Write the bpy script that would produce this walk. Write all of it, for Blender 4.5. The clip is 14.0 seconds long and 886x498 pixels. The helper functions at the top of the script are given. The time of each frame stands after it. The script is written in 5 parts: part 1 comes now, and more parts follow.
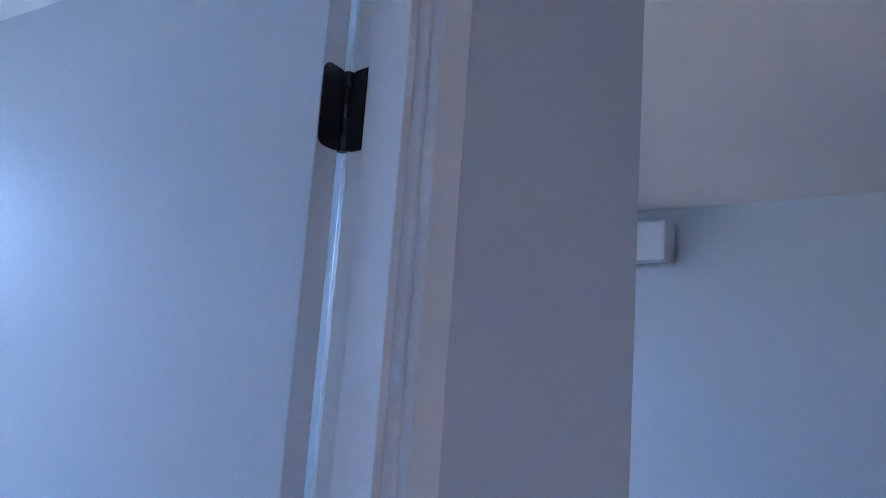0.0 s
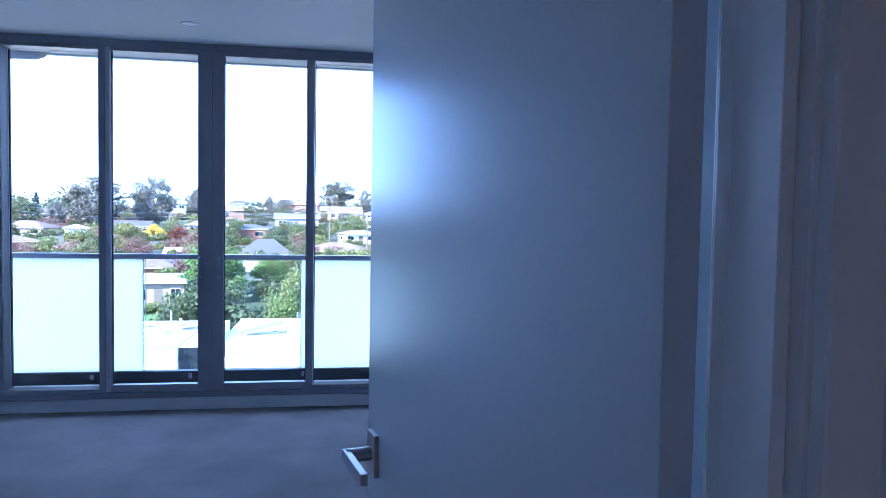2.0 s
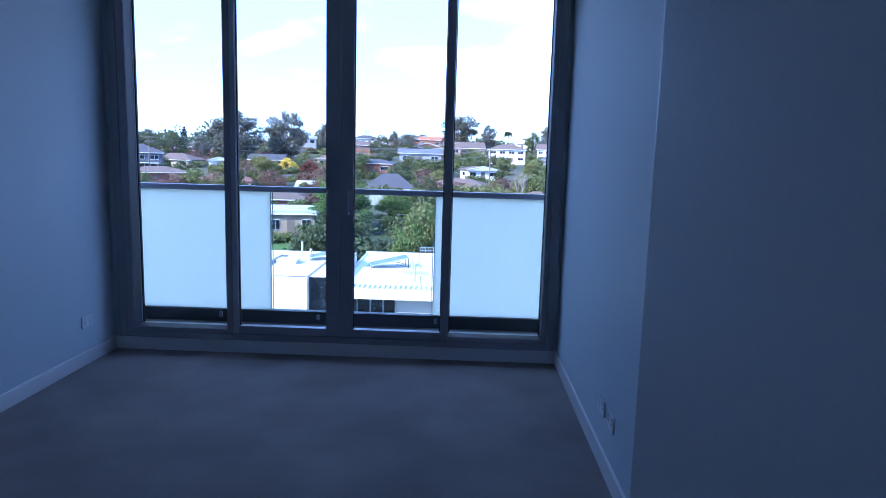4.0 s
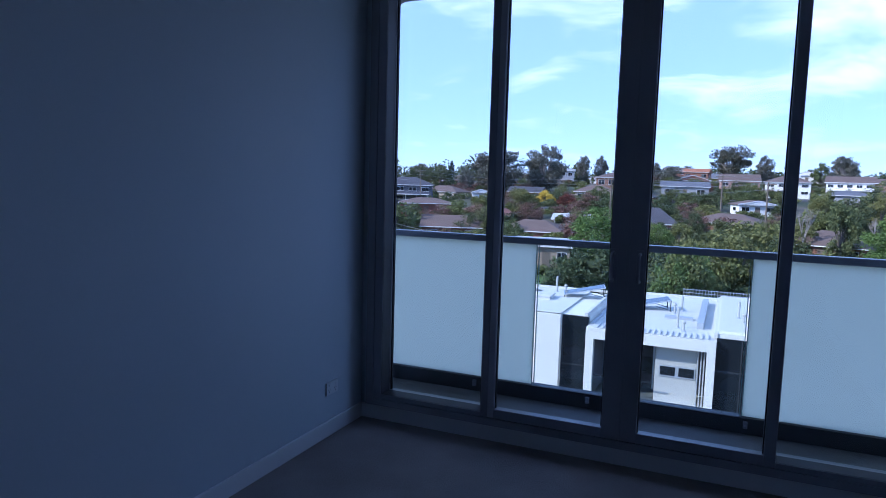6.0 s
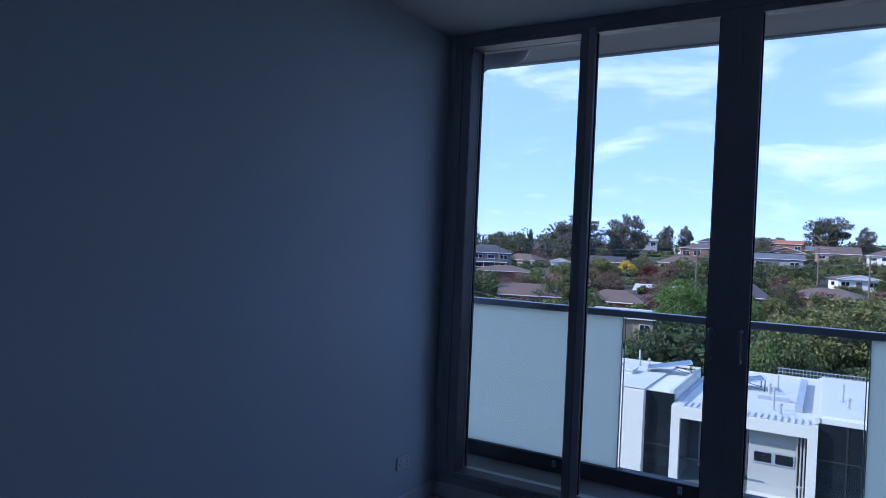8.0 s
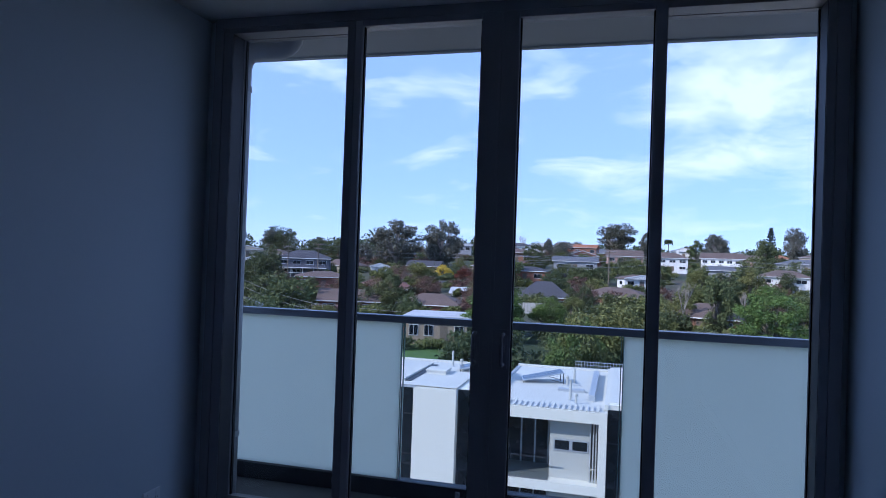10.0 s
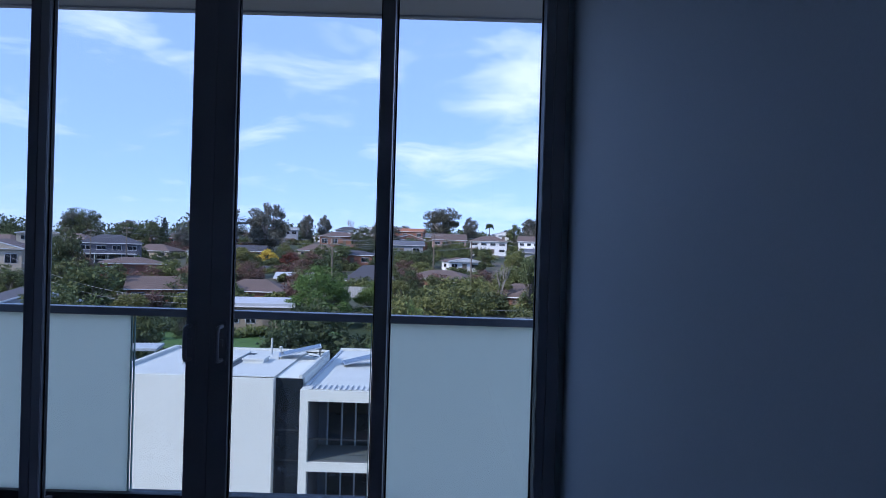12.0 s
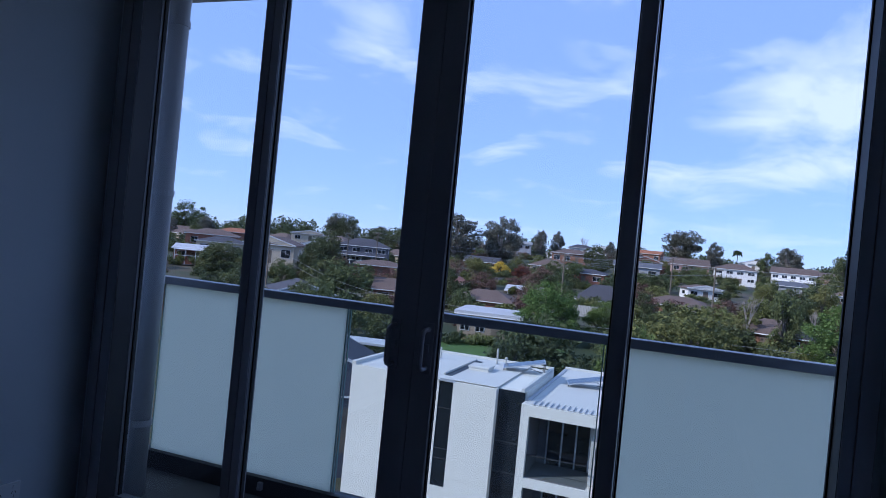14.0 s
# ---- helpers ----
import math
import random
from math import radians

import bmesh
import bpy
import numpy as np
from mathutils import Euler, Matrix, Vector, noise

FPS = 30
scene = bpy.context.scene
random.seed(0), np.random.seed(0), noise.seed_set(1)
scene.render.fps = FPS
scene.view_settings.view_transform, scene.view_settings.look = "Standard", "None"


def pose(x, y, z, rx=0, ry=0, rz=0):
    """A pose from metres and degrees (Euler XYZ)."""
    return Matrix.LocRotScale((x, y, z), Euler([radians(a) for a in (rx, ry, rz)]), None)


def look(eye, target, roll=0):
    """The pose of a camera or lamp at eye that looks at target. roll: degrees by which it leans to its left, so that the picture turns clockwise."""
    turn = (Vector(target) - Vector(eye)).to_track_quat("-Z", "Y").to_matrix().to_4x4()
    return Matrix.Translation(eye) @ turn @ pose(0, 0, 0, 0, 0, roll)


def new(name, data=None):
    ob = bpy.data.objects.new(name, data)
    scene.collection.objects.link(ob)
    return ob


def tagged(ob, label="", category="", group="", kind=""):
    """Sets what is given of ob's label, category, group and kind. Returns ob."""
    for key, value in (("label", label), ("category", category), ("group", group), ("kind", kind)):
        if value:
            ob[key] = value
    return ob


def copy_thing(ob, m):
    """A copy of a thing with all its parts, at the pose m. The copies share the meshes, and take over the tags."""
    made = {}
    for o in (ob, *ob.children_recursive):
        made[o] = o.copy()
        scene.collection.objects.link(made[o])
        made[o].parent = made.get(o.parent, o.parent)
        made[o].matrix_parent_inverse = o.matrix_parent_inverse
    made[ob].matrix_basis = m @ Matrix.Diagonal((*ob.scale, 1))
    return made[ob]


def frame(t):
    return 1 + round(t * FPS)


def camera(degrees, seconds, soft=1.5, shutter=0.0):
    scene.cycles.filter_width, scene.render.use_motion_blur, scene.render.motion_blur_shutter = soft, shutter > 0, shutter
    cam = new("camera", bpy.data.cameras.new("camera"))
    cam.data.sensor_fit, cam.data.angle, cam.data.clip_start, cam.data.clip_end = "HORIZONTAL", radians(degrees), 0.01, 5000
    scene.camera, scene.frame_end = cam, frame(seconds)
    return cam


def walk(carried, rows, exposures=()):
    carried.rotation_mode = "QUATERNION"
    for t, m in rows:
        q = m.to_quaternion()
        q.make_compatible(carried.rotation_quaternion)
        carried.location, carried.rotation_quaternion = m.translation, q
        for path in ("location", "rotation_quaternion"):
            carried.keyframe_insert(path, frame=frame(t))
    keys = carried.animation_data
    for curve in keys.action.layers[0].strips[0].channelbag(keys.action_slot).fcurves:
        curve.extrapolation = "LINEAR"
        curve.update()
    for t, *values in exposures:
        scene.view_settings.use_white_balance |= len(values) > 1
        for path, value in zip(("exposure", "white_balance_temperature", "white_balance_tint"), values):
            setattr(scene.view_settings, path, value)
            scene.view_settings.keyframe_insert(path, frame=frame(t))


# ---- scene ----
# ---- camera ----
cam = camera(67.45, 14.0, soft=0.8)
PATH = [
    (0.0, 2.272, -5.066, 1.504, -47.80, 7.95, -4.10),
    (0.2, 2.298, -5.021, 1.503, -39.40, 7.33, -3.33),
    (0.5, 2.329, -4.959, 1.499, -31.04, 6.49, -3.09),
    (1.0, 2.372, -4.916, 1.423, -19.28, 4.55, -1.94),
    (1.5, 2.412, -4.935, 1.400, -11.93, 0.22, -0.76),
    (2.0, 2.410, -5.010, 1.404, -8.72, -2.45, -0.98),
    (2.5, 2.394, -4.905, 1.405, -6.32, -4.28, -1.00),
    (5.0, 2.123, -3.895, 1.353, 10.21, -9.07, -1.55),
    (5.5, 2.023, -3.663, 1.390, 16.26, -8.46, -1.27),
    (6.0, 1.942, -3.428, 1.451, 23.52, -6.00, -1.61),
    (6.5, 1.895, -3.382, 1.457, 29.31, -3.35, -1.78),
    (7.0, 1.873, -3.374, 1.440, 32.54, -1.39, -2.26),
    (9.5, 1.940, -3.105, 1.454, 19.89, 0.50, -2.24),
    (10.0, 2.040, -3.019, 1.450, 14.88, 0.64, -1.98),
    (10.5, 2.161, -2.958, 1.426, 10.18, 0.50, -1.81),
    (11.0, 2.316, -2.905, 1.393, 5.78, 0.36, -1.59),
    (11.5, 2.420, -2.905, 1.422, 2.20, -0.10, -1.50),
    (12.0, 2.441, -2.735, 1.461, 0.21, -0.27, -1.71),
    (12.5, 2.490, -2.560, 1.472, -0.35, -0.25, -1.90),
    (13.0, 2.490, -2.325, 1.490, 0.10, 0.18, -2.36),
    (13.5, 2.410, -2.195, 1.470, 6.85, 0.50, -3.15),
    (14.0, 2.365, -2.228, 1.398, 20.10, -0.11, -5.60),
]
EXPOSURES = [(0.0, 5.05, 5150, 24), (0.5, 4.55, 5150, 24), (1.0, 4.12, 4950, 24), (1.5, 3.72, 4800, 24), (2.7, 3.05, 4650, 24), (4.6, 1.75, 4650, 26), (5.5, 1.22, 4750, 27), (7.0, 1.08, 4900, 27), (10.0, 0.80, 5000, 27), (12.0, 0.74, 5050, 27), (14.0, 0.55, 5050, 27)]

walk(cam, [(t, pose(x, y, z, 90 + pitch, roll, yaw)) for t, x, y, z, yaw, pitch, roll in PATH], EXPOSURES)

# ---- sky, sun ----
SUN_AZ, SUN_EL = 232.0, 33.0   # compass from +y clockwise, elevation
world = bpy.data.worlds.new("sky")
scene.world = world
world.use_nodes = True
wn, wl = world.node_tree.nodes, world.node_tree.links
wn.clear()
w_out = wn.new("ShaderNodeOutputWorld")
w_bg = wn.new("ShaderNodeBackground")
w_bg.inputs["Strength"].default_value = 0.085
w_sky = wn.new("ShaderNodeTexSky")
w_sky.sky_type = "NISHITA"
w_sky.sun_disc = False
w_sky.sun_elevation = radians(SUN_EL)
w_sky.sun_rotation = radians(SUN_AZ)
w_sky.altitude = 900
w_sky.air_density, w_sky.dust_density, w_sky.ozone_density = 0.85, 0.02, 1.0
# thin high cloud: stretched noise on the sky dome
w_co = wn.new("ShaderNodeTexCoord")
w_sep = wn.new("ShaderNodeSeparateXYZ")
wl.new(w_co.outputs["Generated"], w_sep.inputs[0])
w_add = wn.new("ShaderNodeMath"); w_add.operation = "ADD"; w_add.inputs[1].default_value = 0.22
wl.new(w_sep.outputs["Z"], w_add.inputs[0])
w_dx = wn.new("ShaderNodeMath"); w_dx.operation = "DIVIDE"
w_dy = wn.new("ShaderNodeMath"); w_dy.operation = "DIVIDE"
wl.new(w_sep.outputs["X"], w_dx.inputs[0]); wl.new(w_add.outputs[0], w_dx.inputs[1])
wl.new(w_sep.outputs["Y"], w_dy.inputs[0]); wl.new(w_add.outputs[0], w_dy.inputs[1])
w_comb = wn.new("ShaderNodeCombineXYZ")
wl.new(w_dx.outputs[0], w_comb.inputs[0]); wl.new(w_dy.outputs[0], w_comb.inputs[1])
w_map = wn.new("ShaderNodeMapping")
w_map.inputs["Rotation"].default_value = (0, 0, radians(-38))
w_map.inputs["Scale"].default_value = (1.25, 1.35, 1)
w_map.inputs["Location"].default_value = (1.55, 0.35, 0)
wl.new(w_comb.outputs[0], w_map.inputs[0])
w_noise = wn.new("ShaderNodeTexNoise")
w_noise.inputs["Scale"].default_value = 1.9
w_noise.inputs["Detail"].default_value = 9
w_noise.inputs["Roughness"].default_value = 0.58
w_noise.inputs["Distortion"].default_value = 0.5
wl.new(w_map.outputs[0], w_noise.inputs["Vector"])
w_ramp = wn.new("ShaderNodeValToRGB")
w_ramp.color_ramp.elements[0].position = 0.535
w_ramp.color_ramp.elements[1].position = 0.78
w_ramp.color_ramp.elements[0].color = (0, 0, 0, 1)
w_ramp.color_ramp.elements[1].color = (0.72, 0.72, 0.72, 1)
# denser banks of cloud: azimuth and elevation in degrees, radius on the dome, weight
w_last = w_noise.outputs["Fac"]
for c_az, c_el, c_r, c_k in ((9, 14.5, 0.15, 0.21), (4, 7.5, 0.17, 0.15), (-27, 18, 0.11, 0.12), (-10, 19, 0.12, 0.08), (22, 12, 0.32, 0.17)):
    w_d = wn.new("ShaderNodeVectorMath"); w_d.operation = "DISTANCE"
    w_d.inputs[1].default_value = (math.sin(radians(c_az)) * math.cos(radians(c_el)), math.cos(radians(c_az)) * math.cos(radians(c_el)), math.sin(radians(c_el)))
    wl.new(w_co.outputs["Generated"], w_d.inputs[0])
    w_k = wn.new("ShaderNodeMapRange")
    w_k.interpolation_type = "SMOOTHSTEP"
    w_k.inputs["From Min"].default_value, w_k.inputs["From Max"].default_value = 0.0, c_r
    w_k.inputs["To Min"].default_value, w_k.inputs["To Max"].default_value = c_k, 0.0
    wl.new(w_d.outputs["Value"], w_k.inputs["Value"])
    w_s = wn.new("ShaderNodeMath"); w_s.operation = "ADD"
    wl.new(w_last, w_s.inputs[0]); wl.new(w_k.outputs[0], w_s.inputs[1])
    w_last = w_s.outputs[0]
wl.new(w_last, w_ramp.inputs[0])
w_mix = wn.new("ShaderNodeMix"); w_mix.data_type = "RGBA"
w_fade = wn.new("ShaderNodeMapRange")
w_fade.inputs["From Min"].default_value, w_fade.inputs["From Max"].default_value = 0.0, 0.16
w_fade.inputs["To Min"].default_value = 0.25
wl.new(w_sep.outputs["Z"], w_fade.inputs["Value"])
w_mul = wn.new("ShaderNodeMath"); w_mul.operation = "MULTIPLY"
wl.new(w_ramp.outputs["Color"], w_mul.inputs[0]); wl.new(w_fade.outputs[0], w_mul.inputs[1])
wl.new(w_mul.outputs[0], w_mix.inputs[0])
# light haze evens out the blue from the horizon upwards
w_haze = wn.new("ShaderNodeMix"); w_haze.data_type = "RGBA"
w_haze.inputs[0].default_value = 0.62
wl.new(w_sky.outputs[0], w_haze.inputs[6])
w_haze.inputs[7].default_value = (4.45, 5.85, 8.5, 1)
wl.new(w_haze.outputs[2], w_mix.inputs[6])
w_mix.inputs[7].default_value = (9.6, 9.4, 9.2, 1)
wl.new(w_mix.outputs[2], w_bg.inputs["Color"])
wl.new(w_bg.outputs[0], w_out.inputs[0])

sun_data = bpy.data.lights.new("sun", "SUN")
sun_data.energy, sun_data.angle, sun_data.color = 2.9, radians(0.5), (1.0, 0.83, 0.60)
sun = new("sun", sun_data)
sd = Vector((math.sin(radians(SUN_AZ)) * math.cos(radians(SUN_EL)), math.cos(radians(SUN_AZ)) * math.cos(radians(SUN_EL)), math.sin(radians(SUN_EL))))
sun.matrix_basis = look(sd * 60, (0, 0, 0))


# ---- materials ----
def mat(name, color, rough=0.6, metal=0.0, var=0.12, scale=6.0, fine=60.0, bump=0.1, dist=0.002, spec=0.5, rand=0.0, tint=None, island=0.0, coat=0.0):
    """A painted or natural surface: two scales of noise in the colour, a fine relief."""
    m = bpy.data.materials.new(name)
    m.use_nodes = True
    n, l = m.node_tree.nodes, m.node_tree.links
    b = n["Principled BSDF"]
    b.inputs["Roughness"].default_value = rough
    b.inputs["Metallic"].default_value = metal
    b.inputs["Specular IOR Level"].default_value = spec
    b.inputs["Coat Weight"].default_value = coat
    b.inputs["Coat Roughness"].default_value = 0.24
    co = n.new("ShaderNodeTexCoord")
    a = n.new("ShaderNodeTexNoise"); a.inputs["Scale"].default_value = scale; a.inputs["Detail"].default_value = 5
    f = n.new("ShaderNodeTexNoise"); f.inputs["Scale"].default_value = fine; f.inputs["Detail"].default_value = 4
    l.new(co.outputs["Object"], a.inputs["Vector"]); l.new(co.outputs["Object"], f.inputs["Vector"])
    add = n.new("ShaderNodeMath"); add.operation = "ADD"
    l.new(a.outputs["Fac"], add.inputs[0]); l.new(f.outputs["Fac"], add.inputs[1])
    mr = n.new("ShaderNodeMapRange")
    mr.inputs["From Min"].default_value, mr.inputs["From Max"].default_value = 0.6, 1.4
    l.new(add.outputs[0], mr.inputs["Value"])
    mix = n.new("ShaderNodeMix"); mix.data_type = "RGBA"
    lo = [c * (1 - var) for c in color]
    hi = [min(1, c * (1 + var)) for c in (tint or color)]
    mix.inputs[6].default_value, mix.inputs[7].default_value = (*lo, 1), (*hi, 1)
    l.new(mr.outputs[0], mix.inputs[0])
    last = mix.outputs[2]
    if rand or island:
        hs = n.new("ShaderNodeHueSaturation")
        if island:
            src = n.new("ShaderNodeNewGeometry").outputs["Random Per Island"]
        else:
            src = n.new("ShaderNodeObjectInfo").outputs["Random"]
        r = n.new("ShaderNodeMapRange")
        k = rand or island
        r.inputs["To Min"].default_value, r.inputs["To Max"].default_value = 1 - k, 1 + k
        l.new(src, r.inputs["Value"]); l.new(r.outputs[0], hs.inputs["Value"])
        if island:
            src2 = n.new("ShaderNodeObjectInfo").outputs["Random"]
            r2 = n.new("ShaderNodeMapRange")
            r2.inputs["To Min"].default_value, r2.inputs["To Max"].default_value = 0.485, 0.515
            l.new(src2, r2.inputs["Value"]); l.new(r2.outputs[0], hs.inputs["Hue"])
        l.new(last, hs.inputs["Color"]); last = hs.outputs[0]
    l.new(last, b.inputs["Base Color"])
    if bump:
        bu = n.new("ShaderNodeBump"); bu.inputs["Strength"].default_value = bump; bu.inputs["Distance"].default_value = dist
        l.new(f.outputs["Fac"], bu.inputs["Height"]); l.new(bu.outputs[0], b.inputs["Normal"])
    return m


def glass(name, rough=0.0, color=(1, 1, 1), gloss=0.03):
    """A clear pane that mirrors a little, more at a slant."""
    m = bpy.data.materials.new(name)
    m.use_nodes = True
    n, l = m.node_tree.nodes, m.node_tree.links
    n.clear()
    out = n.new("ShaderNodeOutputMaterial")
    gl = n.new("ShaderNodeBsdfGlossy"); gl.inputs["Roughness"].default_value = rough
    tr = n.new("ShaderNodeBsdfTransparent"); tr.inputs["Color"].default_value = (*color, 1)
    lw_ = n.new("ShaderNodeLayerWeight"); lw_.inputs["Blend"].default_value = 0.5
    pw = n.new("ShaderNodeMath"); pw.operation = "POWER"; pw.inputs[1].default_value = 4.5
    fr = n.new("ShaderNodeMath"); fr.operation = "MULTIPLY_ADD"; fr.inputs[1].default_value = 0.55; fr.inputs[2].default_value = gloss
    l.new(lw_.outputs["Facing"], pw.inputs[0]); l.new(pw.outputs[0], fr.inputs[0])
    mx = n.new("ShaderNodeMixShader")
    l.new(fr.outputs[0], mx.inputs[0]); l.new(tr.outputs[0], mx.inputs[1]); l.new(gl.outputs[0], mx.inputs[2])
    l.new(mx.outputs[0], out.inputs[0])
    return m


def frosted(name):
    """Acid-etched glass: diffuse white translucency with a soft sheen."""
    m = bpy.data.materials.new(name)
    m.use_nodes = True
    n, l = m.node_tree.nodes, m.node_tree.links
    n.clear()
    out = n.new("ShaderNodeOutputMaterial")
    co = n.new("ShaderNodeTexCoord")
    nz = n.new("ShaderNodeTexNoise"); nz.inputs["Scale"].default_value = 1.3; nz.inputs["Detail"].default_value = 5
    l.new(co.outputs["Object"], nz.inputs["Vector"])
    rp = n.new("ShaderNodeMix"); rp.data_type = "RGBA"
    rp.inputs[6].default_value, rp.inputs[7].default_value = (0.84, 0.865, 0.765, 1), (0.89, 0.905, 0.80, 1)
    l.new(nz.outputs["Fac"], rp.inputs[0])
    tl = n.new("ShaderNodeBsdfTranslucent"); df = n.new("ShaderNodeBsdfDiffuse")
    l.new(rp.outputs[2], tl.inputs["Color"]); l.new(rp.outputs[2], df.inputs["Color"])
    mx = n.new("ShaderNodeMixShader"); mx.inputs[0].default_value = 0.14
    l.new(tl.outputs[0], mx.inputs[1]); l.new(df.outputs[0], mx.inputs[2])
    l.new(mx.outputs[0], out.inputs[0])
    return m


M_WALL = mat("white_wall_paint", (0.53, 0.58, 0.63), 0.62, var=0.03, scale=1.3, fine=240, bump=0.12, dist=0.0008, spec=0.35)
M_CEIL = mat("white_ceiling_paint", (0.72, 0.72, 0.72), 0.8, var=0.03, scale=1.0, fine=260, bump=0.08, dist=0.0006, spec=0.2)
M_TRIM = mat("white_gloss_trim", (0.74, 0.74, 0.75), 0.32, var=0.03, scale=3, fine=80, bump=0.05, dist=0.0005)
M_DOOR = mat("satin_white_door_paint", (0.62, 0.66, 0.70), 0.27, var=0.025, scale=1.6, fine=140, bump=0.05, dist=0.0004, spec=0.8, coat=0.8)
M_CARPET = mat("grey_loop_carpet", (0.31, 0.275, 0.26), 0.95, var=0.30, scale=2.2, fine=330, bump=0.9, dist=0.006, spec=0.1)
M_FRAME = mat("charcoal_powder_coat", (0.27, 0.27, 0.295), 0.36, var=0.14, scale=5, fine=420, bump=0.06, dist=0.0004)
# frame grey made paler: daylight on the stile's side, put into the colour
M_LITSIDE = mat("lit_stile_side_grey", (0.42, 0.42, 0.45), 0.38, 0.3, var=0.1, scale=4, fine=300, bump=0.05, dist=0.0003)
M_CHANNEL = mat("black_anodised_channel", (0.05, 0.05, 0.056), 0.5, var=0.15, scale=5, fine=300, spec=0.2)
M_RUBBER = mat("black_rubber", (0.01, 0.01, 0.012), 0.7, var=0.1)
M_STEEL = mat("brushed_steel", (0.44, 0.45, 0.47), 0.33, 1.0, var=0.08, scale=8, fine=200, bump=0.05, dist=0.0004)
M_HINGE = mat("dark_bronze_hinge", (0.05, 0.05, 0.06), 0.4, 0.7, var=0.15, scale=20, fine=200)
M_PLASTIC = mat("white_plastic", (0.66, 0.68, 0.71), 0.35, var=0.02, scale=10, fine=200, bump=0.03, dist=0.0003)
M_PIPE = mat("grey_painted_pipe", (0.44, 0.44, 0.47), 0.45, var=0.08, scale=4, fine=90)
M_CONC = mat("balcony_concrete", (0.15, 0.148, 0.152), 0.85, var=0.2, scale=3, fine=60, bump=0.3, dist=0.003, spec=0.2)
M_SOFFIT = mat("painted_soffit", (0.52, 0.52, 0.54), 0.75, var=0.06, scale=2, fine=80)
M_RENDER = mat("white_acrylic_render", (0.72, 0.695, 0.62), 0.8, var=0.05, scale=0.5, fine=14, bump=0.15, dist=0.004, spec=0.2)
M_PANE = glass("clear_pane", 0.0, (0.93, 0.97, 0.97))
M_FROST = frosted("frosted_glass")
M_DGLASS = mat("dark_tinted_glazing", (0.012, 0.016, 0.022), 0.06, var=0.2, scale=0.3, fine=2.0, bump=0.0, spec=0.6)
M_EDGE = mat("glass_edge", (0.28, 0.42, 0.40), 0.2, var=0.1)
M_LAMP = mat("downlight_lens", (0.75, 0.75, 0.75), 0.4, var=0.03)


# ---- mesh helpers ----
def bm_box(bm, lo, hi, bevel=0.0, turn=None):
    r = bmesh.ops.create_cube(bm, size=1.0)
    vs = r["verts"]
    c = [(a + b) / 2 for a, b in zip(lo, hi)]
    s = [abs(b - a) for a, b in zip(lo, hi)]
    for v in vs:
        v.co = Vector((v.co.x * s[0] + c[0], v.co.y * s[1] + c[1], v.co.z * s[2] + c[2]))
    if bevel:
        es = list({e for v in vs for e in v.link_edges})
        r2 = bmesh.ops.bevel(bm, geom=es, offset=bevel, segments=2, affect="EDGES", profile=0.6)
        vs = list({v for f in r2["faces"] for v in f.verts} | {v for v in vs if v.is_valid})
    if turn is not None:
        for v in vs:
            v.co = turn @ v.co
    return vs


def bm_cyl(bm, a, b, r0, r1=None, seg=16):
    a, b = Vector(a), Vector(b)
    r1 = r0 if r1 is None else r1
    d = b - a
    res = bmesh.ops.create_cone(bm, cap_ends=True, segments=seg, radius1=r0, radius2=r1, depth=d.length)
    m = Matrix.Translation((a + b) / 2) @ d.to_track_quat("Z", "Y").to_matrix().to_4x4()
    for v in res["verts"]:
        v.co = m @ v.co
    return res["verts"]


def bm_sweep(bm, pts, r, seg=14):
    """A round tube along points."""
    pts = [Vector(p) for p in pts]
    rings = []
    up = Vector((0.31, 0.77, 0.55)).normalized()
    for i, p in enumerate(pts):
        d = (pts[min(i + 1, len(pts) - 1)] - pts[max(i - 1, 0)]).normalized()
        s = d.cross(up).normalized()
        u = s.cross(d).normalized()
        rings.append([bm.verts.new(p + (s * math.cos(k * math.tau / seg) + u * math.sin(k * math.tau / seg)) * r) for k in range(seg)])
    for a, b in zip(rings, rings[1:]):
        for k in range(seg):
            bm.faces.new((a[k], a[(k + 1) % seg], b[(k + 1) % seg], b[k]))
    bm.faces.new(rings[0][::-1]); bm.faces.new(rings[-1])
    return rings


def arc(p, q, c, steps=6):
    """Points of a soft bend from p to q, bulging to c."""
    p, q, c = Vector(p), Vector(q), Vector(c)
    return [(1 - k) ** 2 * p + 2 * k * (1 - k) * c + k * k * q for k in [i / steps for i in range(steps + 1)]]


def part(name, bm, material, parent=None, label="", smooth=False):
    """One mesh object under a thing or a part."""
    bmesh.ops.recalc_face_normals(bm, faces=bm.faces)
    me = bpy.data.meshes.new(name)
    bm.to_mesh(me)
    bm.free()
    if smooth:
        for p in me.polygons:
            p.use_smooth = True
    if material is not None:
        me.materials.append(material)
    ob = new(name, me)
    if parent is not None:
        ob.parent = parent
    if label:
        ob["label"] = label
    return ob


def box(name, lo, hi, material, parent=None, bevel=0.0, label="", turn=None):
    bm = bmesh.new()
    bm_box(bm, lo, hi, bevel, turn)
    return part(name, bm, material, parent, label)


def tube(name, a, b, r, material, parent=None, r1=None, seg=16, label=""):
    bm = bmesh.new()
    bm_cyl(bm, a, b, r, r1, seg)
    return part(name, bm, material, parent, label)


def thing(name, label, category, group="", at=(0, 0, 0), rz=0.0):
    e = new(name)
    e.empty_display_size = 0.1
    e.matrix_basis = pose(*at, 0, 0, rz)
    return tagged(e, label, category, group)


def setting(ob, label, category="wall"):
    return tagged(ob, label, category, kind="structure")


